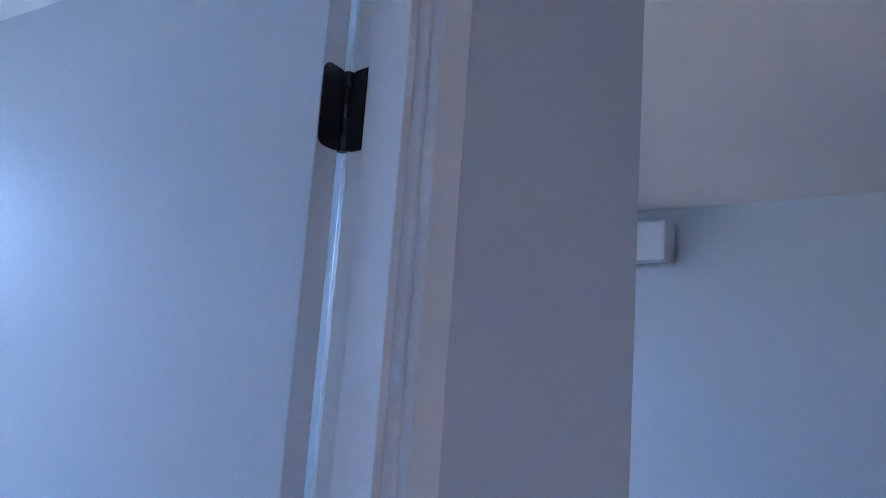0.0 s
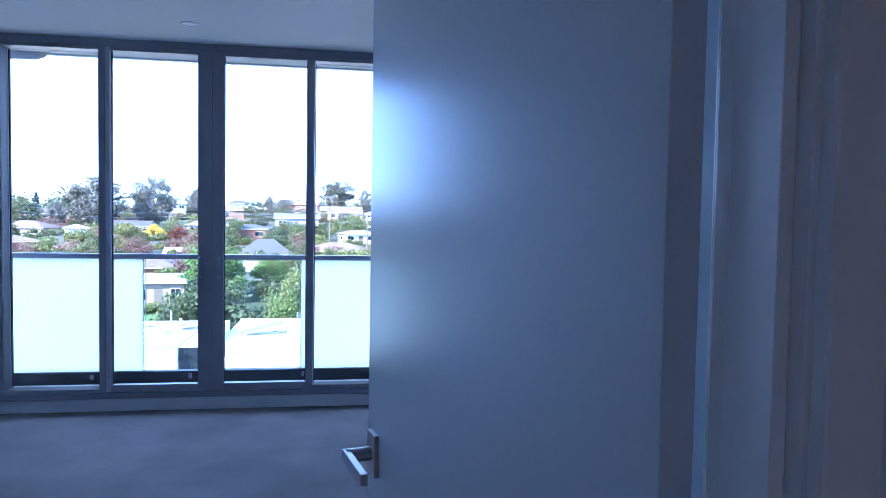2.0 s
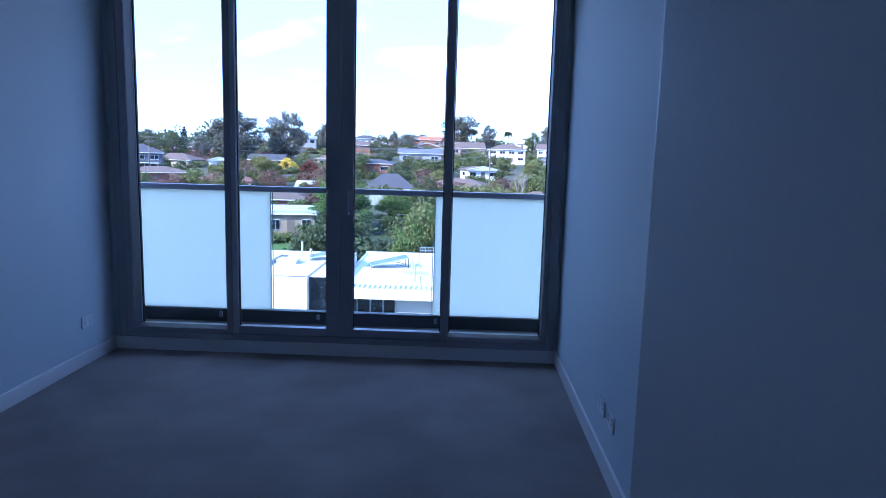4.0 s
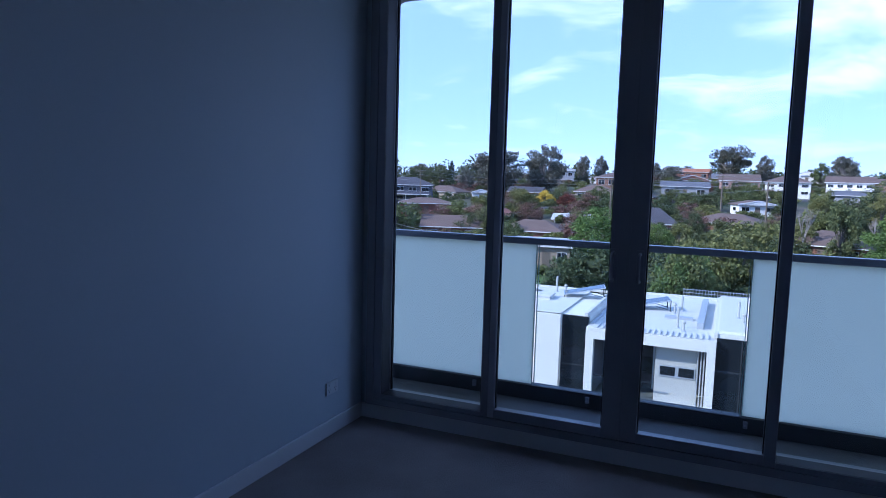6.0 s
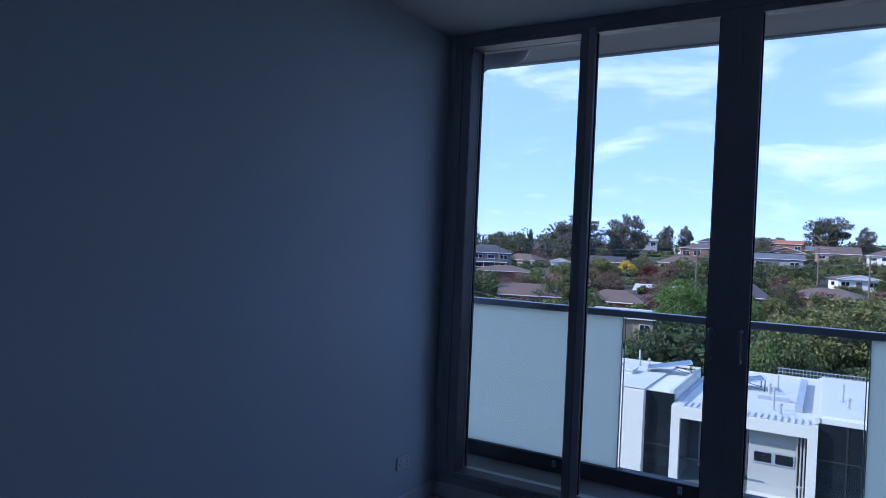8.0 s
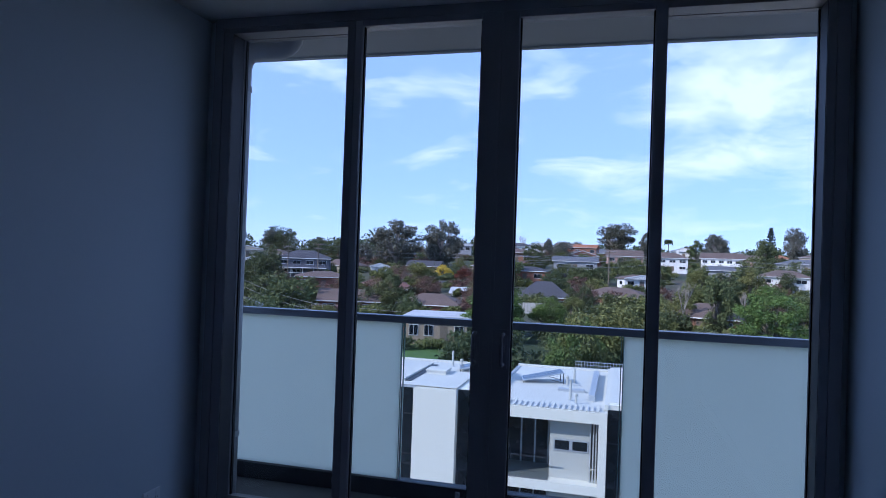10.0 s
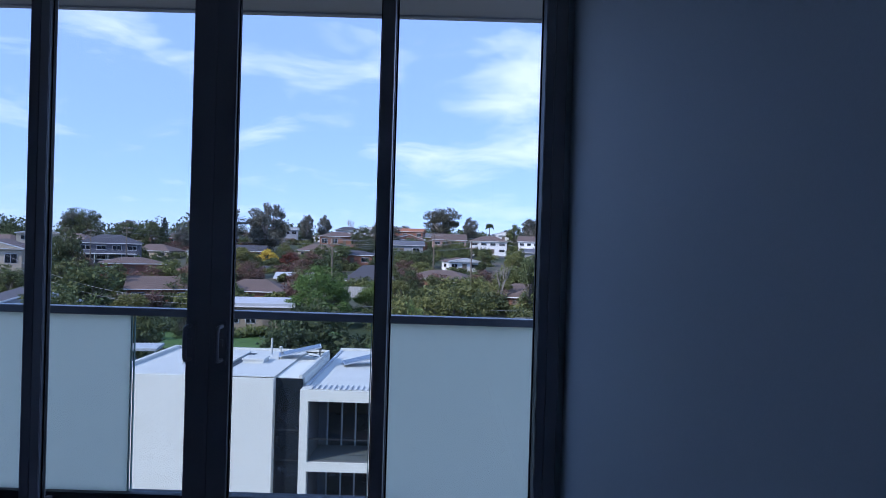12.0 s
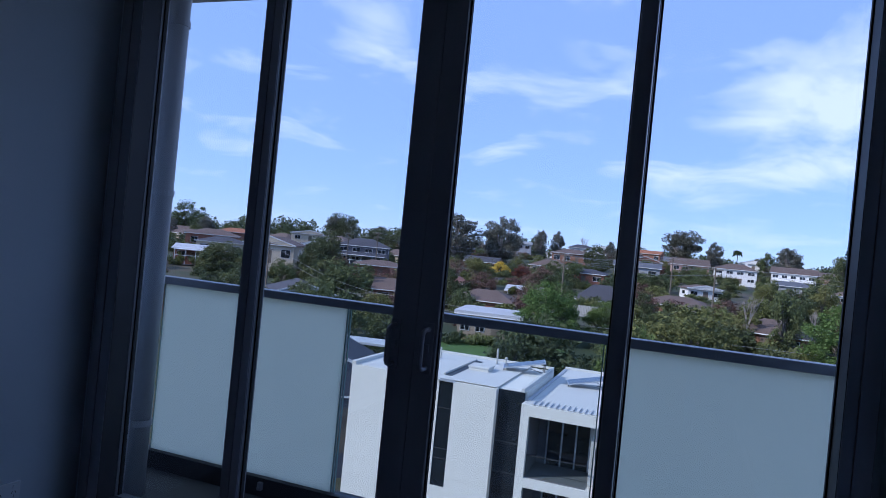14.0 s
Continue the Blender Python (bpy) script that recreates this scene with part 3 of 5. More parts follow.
M_BAYFLOOR = mat("shaded_bay_floor_grey", (0.16, 0.165, 0.17), 0.6, var=0.12, scale=1, fine=10)
M_DARKF = mat("dark_window_frame", (0.025, 0.027, 0.03), 0.5, var=0.1)
M_LTFR = mat("silver_window_frame", (0.45, 0.47, 0.5), 0.4, 0.3, var=0.08)
M_SOLAR = mat("solar_collector_glass", (0.07, 0.085, 0.12), 0.15, 0.2, var=0.15, scale=1.5, fine=12)
BY = 26.43
GROUND_B = -18.5
apt = thing("apartment_block", "white rendered apartment block with dark glazing and a flat roof", "building", at=(-4.0, 31.5, GROUND_B))


def ab(name, lo, hi, m, parent=None, bevel=0.0, label=""):
    o = Vector((-4.0, 31.5, GROUND_B))
    return box(name, Vector(lo) - o, Vector(hi) - o, m, parent or apt, bevel, label)


def at_(name, a, b, r, m, parent=None, seg=12):
    o = Vector((-4.0, 31.5, GROUND_B))
    return tube(name, Vector(a) - o, Vector(b) - o, r, m, parent or apt, seg=seg)


BACK = 37.2
BACKL = 33.7
# left block: two wall leaves with a tall slot window between
ab("wall", (-12.15, BY, GROUND_B), (-7.66, BACKL, -4.58), M_RENDER)
ab("wall", (-6.98, BY, GROUND_B), (-4.95, BACKL, -4.62), M_RENDER)
ab("wall", (-7.66, BY + 0.9, GROUND_B), (-6.98, BACKL, -4.60), M_RENDER)
ab("wall", (-7.66, BY, GROUND_B), (-6.98, BY + 0.9, -9.45), M_RENDER)
slot = ab("window", (-7.655, BY + 0.05, -9.445), (-6.985, BY + 0.12, -4.64), M_DGLASS, label="tall dark slot window")
for z in (-5.9, -7.75, -8.2):
    ab("transom", (-7.655, BY + 0.03, z), (-6.985, BY + 0.05, z + 0.05), M_DARKF, slot)
ab("cap", (-7.72, BY - 0.02, -4.66), (-6.92, BY + 0.92, -4.595), M_FLASH)
# recessed dark glazing beside the framed bay
ab("wall", (-4.95, BY + 0.75, GROUND_B), (-3.73, BACKL, -4.64), M_RENDER)
gl = ab("window", (-4.945, BY + 0.42, GROUND_B), (-3.735, BY + 0.5, -4.66), M_DGLASS, label="tall dark glazed strip")
for z in (-7.0, -8.35, -10.2):
    ab("transom", (-4.945, BY + 0.39, z), (-3.735, BY + 0.42, z + 0.06), M_DARKF, gl)
ab("wall", (-4.95, BY + 0.5, -4.665), (-3.73, BY + 0.75, -4.64), M_RENDER)
# framed balcony bay
FB = BY - 0.15
ab("bay_pier", (-3.73, FB, GROUND_B), (-3.37, BACK, -5.02), M_RENDER)
ab("bay_pier", (1.40, FB, GROUND_B), (1.75, BACK, -5.02), M_RENDER)
ab("bay_head", (-3.37, FB, -5.52), (1.40, BACK, -5.03), M_RENDER)
ab("bay_slab", (-3.37, FB, -8.60), (1.40, BACK, -8.20), M_RENDER)
ab("bay_slab", (-3.37, FB, -11.8), (1.40, BACK, -11.4), M_RENDER)
ab("bay_slab", (-3.37, FB, GROUND_B), (1.40, BACK, -14.6), M_RENDER)
# rear wall, side and floor painted dark, as sunless inside the bay
for zt, zb in ((-5.525, -8.195), (-8.605, -11.395), (-11.805, -14.595)):
    ab("bay_back_wall", (-3.365, BY + 2.4, zb), (1.395, BY + 2.6, zt), M_BAYSHADE, label="rear wall of the bay, its shade painted dark grey")
    ab("bay_side_lining", (-3.367, BY + 0.12, zb + 0.021), (-3.34, BY + 2.39, zt - 0.002), M_BAYSHADE, label="dark grey sheet added for shade on the bay's side")
    ab("bay_floor", (-3.366, BY - 0.02, zb + 0.001), (-0.725, BY + 2.39, zb + 0.02), M_BAYFLOOR, label="balcony floor sheet, its shade painted grey")
    dr = ab("glass_door", (-2.9, BY + 2.28, zb + 0.06), (-0.95, BY + 2.36, zt - 0.45), M_DGLASS, label="dark sliding glass door")
    for x in (-2.93, -2.25, -1.6, -0.97):
        ab("frame", (x, BY + 2.22, zb + 0.04), (x + 0.07, BY + 2.30, zt - 0.42), M_LTFR, dr)
    ab("frame", (-2.86, BY + 2.24, zt - 0.48), (-0.97, BY + 2.29, zt - 0.43), M_LTFR, dr)
    pn = ab("panel_wall", (-0.72, BY + 0.55, zb), (1.02, BY + 0.7, zt), M_CLAD, label="pale grey clad wall panel")
    wn_ = ab("window", (-0.55, BY + 0.50, zt - 1.44), (0.98, BY + 0.548, zt - 0.93), M_LTFR)
    for x0 in (-0.49, 0.29):
        ab("pane", (x0, BY + 0.485, zt - 1.38), (x0 + 0.63, BY + 0.499, zt - 0.99), M_DGLASS, wn_)
    for x in (1.06, 1.19, 1.31):
        at_("slat_post", (x, BY + 0.35, zb), (x, BY + 0.35, zt), 0.03, M_LTFR)
    rl = ab("railing", (-3.36, BY + 0.02, zb + 0.95), (-0.73, BY + 0.06, zb + 1.0), M_DARKF)
    gp = ab("glass_panel", (-3.36, BY + 0.03, zb + 0.06), (-0.73, BY + 0.042, zb + 0.95), M_PANE, rl)
    gp.visible_shadow = False
# glazing and wall right of the bay
ab("wall", (1.75, BY + 0.6, GROUND_B), (4.7, BACK, -4.72), M_RENDER)
g2 = ab("window", (1.755, BY + 0.28, GROUND_B), (4.68, BY + 0.36, -4.95), M_DGLASS, label="tall dark glazed strip")
for x in (2.72, 3.7):
    ab("mullion", (x, BY + 0.25, GROUND_B), (x + 0.06, BY + 0.28, -4.95), M_DARKF, g2)
for z in (-6.4, -8.3):
    ab("transom", (1.755, BY + 0.255, z), (4.68, BY + 0.28, z + 0.06), M_DARKF, g2)
ab("wall", (1.755, BY + 0.36, -4.95), (4.7, BY + 0.6, -4.75), M_RENDER)
ab("wall", (4.7, BY, GROUND_B), (10.5, BACK, -4.62), M_RENDER)
# roof decks, upstands and the ribbed edge of the bay roof
ab("roof", (-12.05, BY + 0.15, -4.575), (-4.96, BACKL - 0.1, -4.555), M_ROOFW)
ab("roof", (-3.60, FB + 0.1, -5.015), (1.62, BACK - 0.1, -4.995), M_ROOFW)
ab("roof", (1.80, BY + 0.75, -4.715), (10.4, BACK - 0.1, -4.695), M_ROOFW)
ab("roof_upstand", (-3.90, BY + 0.3, -4.635), (-3.74, BACKL, -4.45), M_ROOFW, bevel=0.02)
ab("gutter_edge", (-3.66, BY + 0.55, -5.012), (-3.48, BACK - 0.3, -4.95), M_FLASH)
# dark strip on the deck paints the shadow of a recessed gutter by the upstand
ab("roof_gutter", (-7.72, BY + 0.93, -4.5545), (-7.40, BACKL - 1.2, -4.535), M_DARKF)
ab("roof_upstand", (-7.80, BY + 0.95, -4.5545), (-7.722, BACKL - 1.2, -4.44), M_ROOFW, bevel=0.02)
ab("roof_upstand", (-12.15, BACKL - 0.1, -4.575), (-3.74, BACKL + 0.1, -4.46), M_ROOFW, bevel=0.02)
ab("roof_upstand", (-3.68, BACK - 0.1, -5.015), (10.4, BACK + 0.12, -4.88), M_ROOFW, bevel=0.02)
ab("roof_upstand", (-12.17, BY - 0.02, -4.58), (-11.95, BACKL - 0.1, -4.40), M_ROOFW, bevel=0.02)
ab("duct", (0.85, BY + 2.0, -4.995), (1.15, BACK - 1.6, -4.70), M_FLASH, bevel=0.02)
ab("duct", (1.62, BY + 0.3, -5.0), (1.80, BACK - 0.3, -4.74), M_ROOFW, bevel=0.02)
rib0 = ab("roof_rib", (-3.25, FB + 0.08, -4.994), (-3.205, FB + 0.85, -4.935), M_FLASH, bevel=0.008)
for k in range(1, 20):
    r = new("roof_rib", rib0.data)
    r.parent = apt
    r.location = (0.245 * k, 0, 0)


def solar(x, y, z, rz, w=2.0, l=1.9):
    """A flat solar collector on a tilted frame with legs."""
    e = thing("solar_collector", "tilted solar collector on steel legs on the flat roof", "solar panel", "rooftop solar collectors", at=(x, y, z), rz=rz)
    t = pose(0, 0, 0.10, 12, 0, 0)
    bm = bmesh.new(); bm_box(bm, (-w / 2, 0, 0), (w / 2, l, 0.06), 0.01, t); fr = part("collector", bm, M_GALV, e)
    bm = bmesh.new(); bm_box(bm, (-w / 2 + 0.05, 0.05, 0.061), (w / 2 - 0.05, l - 0.05, 0.067), 0, t); part("glass", bm, M_SOLAR, fr)
    top = t @ Vector((0, l, 0))
    for k in (-1, 1):
        tube("leg", (k * (w / 2 - 0.1), top.y - 0.04, 0), (k * (w / 2 - 0.1), top.y - 0.04, top.z), 0.025, M_DARKF, e, seg=8)
        tube("leg", (k * (w / 2 - 0.1), 0.04, 0), (k * (w / 2 - 0.1), 0.04, 0.12), 0.025, M_DARKF, e, seg=8)
        tube("brace", (k * (w / 2 - 0.1), top.y - 0.04, 0.05), (k * (w / 2 - 0.1), top.y - 0.75, top.z - 0.34), 0.015, M_DARKF, e, seg=6)
    return e


solar(-6.0, 31.5, -4.555, -76, 1.2, 2.2)
solar(-2.75, 32.2, -4.995, -76, 1.2, 2.2)


def roof_vent(x, y, z, h=0.75, r=0.06, cowl=False):
    e = thing("roof_vent", "white vent pipe standing on the flat roof", "roof vent", "roof vents", at=(x, y, z))
    tube("pipe", (0, 0, 0), (0, 0, h), r, M_CLAD, e, seg=12)
    tube("flashing_collar", (0, 0, 0), (0, 0, 0.05), r * 2.2, M_FLASH, e, r1=r * 1.2, seg=14)
    if cowl:
        bm = bmesh.new()
        bmesh.ops.create_uvsphere(bm, u_segments=14, v_segments=9, radius=r * 1.7)
        for v in bm.verts:
            v.co.z = v.co.z * 0.9 + h
        part("cowl", bm, M_CLAD, e, smooth=True)
    return e


for vx, vy, vz, vh, cw in ((-9.5, 31.5, -4.555, 0.6, False), (-6.6, 32.4, -4.555, 0.85, False), (-6.15, 32.6, -4.555, 0.35, True), (-9.9, 28.9, -4.555, 0.35, True),
                           (0.05, 28.2, -4.995, 0.95, False), (0.35, 27.6, -4.995, 0.4, True), (-0.35, 31.8, -4.995, 0.45, True), (-0.05, 32.6, -4.995, 0.8, False), (2.6, 30.5, -4.70, 0.8, False), (2.8, 29.2, -4.70, 0.4, True)):
    roof_vent(vx, vy, vz, vh, 0.055, cw)
hat = thing("roof_hatch", "low white roof access hatch on the flat roof", "roof hatch", at=(-6.8, 30.2, -4.555))
box("curb", (-0.5, -0.5, 0), (0.5, 0.5, 0.14), M_ROOFW, hat)
box("lid", (-0.55, -0.55, 0.14), (0.55, 0.55, 0.22), M_ROOFW, hat, bevel=0.02)
box("skylight_duct", (-0.7, 30.2, -4.995), (0.6, 30.55, -4.86), M_FLASH, apt).location = (4.0, -31.5, -GROUND_B)
# lattice screen behind the roof
scr = thing("mesh_screen", "grey steel lattice plant screen behind the roof", "screen", at=(1.3, 40.6, -8.0))
for k in range(27):
    tube("bar", (-1.75 + k * 0.18, 0, 0), (-1.75 + k * 0.18, 0, 3.05), 0.022, M_GALV, scr, seg=6)
for k in range(9):
    tube("bar", (-1.8, 0, 1.4 + k * 0.2), (3.0, 0, 1.4 + k * 0.2), 0.022, M_GALV, scr, seg=6)


def parked_car(x, y, z, rz, paint):
    """A parked hatchback: body, cabin, glass, wheels, lamps."""
    e = thing("car", "dark blue hatchback parked on the street", "car", at=(x, y, z), rz=rz)
    bm = bmesh.new()
    prof = [(-2.05, 0.35), (-2.1, 0.75), (-1.9, 0.92), (-0.95, 1.0), (-0.35, 1.42), (1.15, 1.46), (1.85, 1.05), (2.05, 0.95), (2.1, 0.4)]
    left = [bm.verts.new((px, -0.86 + (0.14 if pz > 1.1 else 0), pz)) for px, pz in prof]
    right = [bm.verts.new((px, 0.86 - (0.14 if pz > 1.1 else 0), pz)) for px, pz in prof]
    bm.faces.new(left[::-1]); bm.faces.new(right)
    for k in range(len(prof)):
        j = (k + 1) % len(prof)
        bm.faces.new((left[k], left[j], right[j], right[k]))
    body = part("body", bm, paint, e)
    for s in (-1, 1):
        box("side_window", (-0.5, s * 0.80 - 0.01, 1.04), (1.3, s * 0.80 + 0.01, 1.36), M_DGLASS, e)
        for wx in (-1.3, 1.3):
            w = tube("wheel", (wx, s * 0.70, 0.31), (wx, s * 0.88, 0.31), 0.31, M_RUBBER, e, seg=20)
            tube("rim", (wx, s * 0.875, 0.31), (wx, s * 0.89, 0.31), 0.19, M_GALV, w, seg=14)
        box("headlight", (-2.10, s * 0.6 - 0.16, 0.62), (-2.04, s * 0.6 + 0.16, 0.76), M_CLAD, e)
    return e


parked_car(9.4, 51.0, -15.9, 8, mat("dark_blue_car_paint", (0.02, 0.03, 0.07), 0.25, 0.2, var=0.1, coat=0.6))

# ---- the valley: one ground sheet ----
PROFILE = ((0, -18.5), (54, -14.5), (70, -10.8), (84, -8.9), (101, -7.6), (122, -6.3), (148, -4.4), (182, -2.1), (216, -0.5), (270, 2.5), (351, 3.8), (459, 0.8), (810, -3.2), (4050, -11.3))


def ground_z(x, y):
    r = math.hypot(x - 2.1, y + 2.9)
    z = PROFILE[-1][1]
    for (r0, z0), (r1, z1) in zip(PROFILE, PROFILE[1:]):
        if r <= r1:
            k = (r - r0) / (r1 - r0)
            z = z0 + (z1 - z0) * k
            break
    return z - min(max(0.0, -x - 11.0) * 0.034, 6.5) * min(1.0, r / 80) + 0.25 * math.sin(x * 0.11 + 1) * math.sin(y * 0.09)


M_GROUND = bpy.data.materials.new("grass_and_soil")
M_GROUND.use_nodes = True
gn, gk = M_GROUND.node_tree.nodes, M_GROUND.node_tree.links
g_co = gn.new("ShaderNodeTexCoord")
g_n1 = gn.new("ShaderNodeTexNoise"); g_n1.inputs["Scale"].default_value = 0.07; g_n1.inputs["Detail"].default_value = 8
g_n2 = gn.new("ShaderNodeTexNoise"); g_n2.inputs["Scale"].default_value = 0.9; g_n2.inputs["Detail"].default_value = 8
gk.new(g_co.outputs["Object"], g_n1.inputs["Vector"]); gk.new(g_co.outputs["Object"], g_n2.inputs["Vector"])
g_r1 = gn.new("ShaderNodeValToRGB")
for e_, (p_, c_) in zip((g_r1.color_ramp.elements[0], g_r1.color_ramp.elements[1]), ((0.42, (0.035, 0.05, 0.02, 1)), (0.62, (0.085, 0.075, 0.05, 1)))):
    e_.position, e_.color = p_, c_
gk.new(g_n1.outputs["Fac"], g_r1.inputs[0])
g_r2 = gn.new("ShaderNodeMapRange"); g_r2.inputs["To Min"].default_value = 0.5; g_r2.inputs["To Max"].default_value = 1.4
gk.new(g_n2.outputs["Fac"], g_r2.inputs["Value"])
g_mx = gn.new("ShaderNodeMix"); g_mx.data_type = "RGBA"; g_mx.blend_type = "MULTIPLY"; g_mx.inputs[0].default_value = 1
gk.new(g_r1.outputs[0], g_mx.inputs[6]); gk.new(g_r2.outputs[0], g_mx.inputs[7])
gk.new(g_mx.outputs[2], gn["Principled BSDF"].inputs["Base Color"])
gn["Principled BSDF"].inputs["Roughness"].default_value = 0.95

bm = bmesh.new()
radii = [6 * 1.085 ** k for k in range(78)]
rings = []
NSEG = 120
for r in radii:
    ring = []
    for k in range(NSEG):
        a = k * math.tau / NSEG
        x, y = 2.1 + r * math.sin(a), -2.9 + r * math.cos(a)
        ring.append(bm.verts.new((x, y, ground_z(x, y))))
    rings.append(ring)
for a, b in zip(rings, rings[1:]):
    for k in range(NSEG):
        bm.faces.new((a[k], a[(k + 1) % NSEG], b[(k + 1) % NSEG], b[k]))
bm.faces.new(rings[0][::-1])
setting(part("ground", bm, M_GROUND, smooth=True), "grassy suburban hillside falling to a valley floor", "ground")

M_ASPH = mat("asphalt", (0.07, 0.07, 0.075), 0.9, var=0.2, scale=0.5, fine=6, bump=0.2, dist=0.01)
M_LAWN = mat("mown_lawn", (0.07, 0.13, 0.03), 0.95, var=0.25, scale=0.4, fine=5, bump=0.4, dist=0.02)
M_TIMBER = mat("weathered_timber", (0.16, 0.13, 0.10), 0.85, var=0.25, scale=1, fine=20, bump=0.3, dist=0.004)
M_BARK = mat("bark", (0.10, 0.085, 0.07), 0.95, var=0.3, scale=2, fine=14, bump=0.5, dist=0.02)
M_PALEBARK = mat("pale_bark", (0.36, 0.32, 0.28), 0.9, var=0.25, scale=2, fine=14, bump=0.3, dist=0.01)
M_WIRE = mat("grey_cable", (0.25, 0.26, 0.27), 0.6, var=0.1)


def strip(name, label, pts, width, m, lift=0.12, category="road"):
    """A road or lawn laid over the ground along points."""
    bm = bmesh.new()
    prev = None
    fine = []
    for (x0, y0), (x1, y1) in zip(pts, pts[1:]):
        n = max(2, int(math.hypot(x1 - x0, y1 - y0) / 4))
        fine += [(x0 + (x1 - x0) * k / n, y0 + (y1 - y0) * k / n) for k in range(n)]
    fine.append(pts[-1])
    for i, (x, y) in enumerate(fine):
        xa, ya = fine[max(0, i - 1)]
        xb, yb = fine[min(len(fine) - 1, i + 1)]
        d = Vector((xb - xa, yb - ya)).normalized()
        row = []
        for s in (-0.5, -0.25, 0, 0.25, 0.5):
            px, py = x - d.y * s * width, y + d.x * s * width
            row.append(bm.verts.new((px, py, ground_z(px, py) + lift)))
        if prev:
            for a in range(4):
                bm.faces.new((prev[a], prev[a + 1], row[a + 1], row[a]))
        prev = row
    return setting(part(name, bm, m), label, category)


strip("road", "grey asphalt street on the hillside", [(-110, 96), (-75, 128), (-52, 134), (-38, 146), (-18, 175), (10, 190), (60, 196)], 7.5, M_ASPH)
strip("road", "grey asphalt street below the block", [(-40, 52), (-10, 51), (20, 52), (60, 60)], 6.5, M_ASPH)
strip("lawn", "mown green lawn before the dark house", [(-80, 138), (-64, 142)], 7.0, M_LAWN, 0.18, "lawn")
strip("lawn", "mown green lawn beside the low white house", [(-30, 71), (-9, 73)], 7.5, M_LAWN, 0.18, "lawn")
strip("lawn", "green lawn patch on the slope", [(-96, 118), (-86, 124)], 5.0, M_LAWN, 0.18, "lawn")

# ---- houses ----


def paint(n, c, v=0.12):
    return mat(n, c, 0.8, var=v, scale=0.5, fine=7, bump=0.1, dist=0.005, spec=0.25)


W_BRICK = paint("red_brick", (0.26, 0.12, 0.08), 0.2)
W_ORANGE = paint("orange_brick", (0.27, 0.14, 0.09), 0.2)
W_WHITE = paint("white_weatherboard", (0.72, 0.72, 0.70), 0.06)
W_CREAM = paint("cream_brick", (0.52, 0.45, 0.34), 0.12)
W_TAN = paint("tan_brick", (0.33, 0.26, 0.19), 0.18)
W_PINK = paint("pinkish_brick", (0.38, 0.24, 0.20), 0.15)
W_GREY = paint("grey_render", (0.30, 0.31, 0.33), 0.1)
W_DARK = paint("charcoal_render", (0.09, 0.095, 0.115), 0.12)
R_TILE = paint("brown_roof_tiles", (0.135, 0.10, 0.083), 0.25)
R_GREY = paint("grey_roof_tiles", (0.12, 0.125, 0.14), 0.25)
R_RED = paint("terracotta_roof_tiles", (0.30, 0.13, 0.07), 0.25)
R_PALE = paint("pale_metal_roof", (0.44, 0.46, 0.48), 0.1)
R_DARK = paint("dark_roof_tiles", (0.07, 0.07, 0.08), 0.25)
M_FASCIA = paint("white_fascia", (0.70, 0.70, 0.69), 0.05)


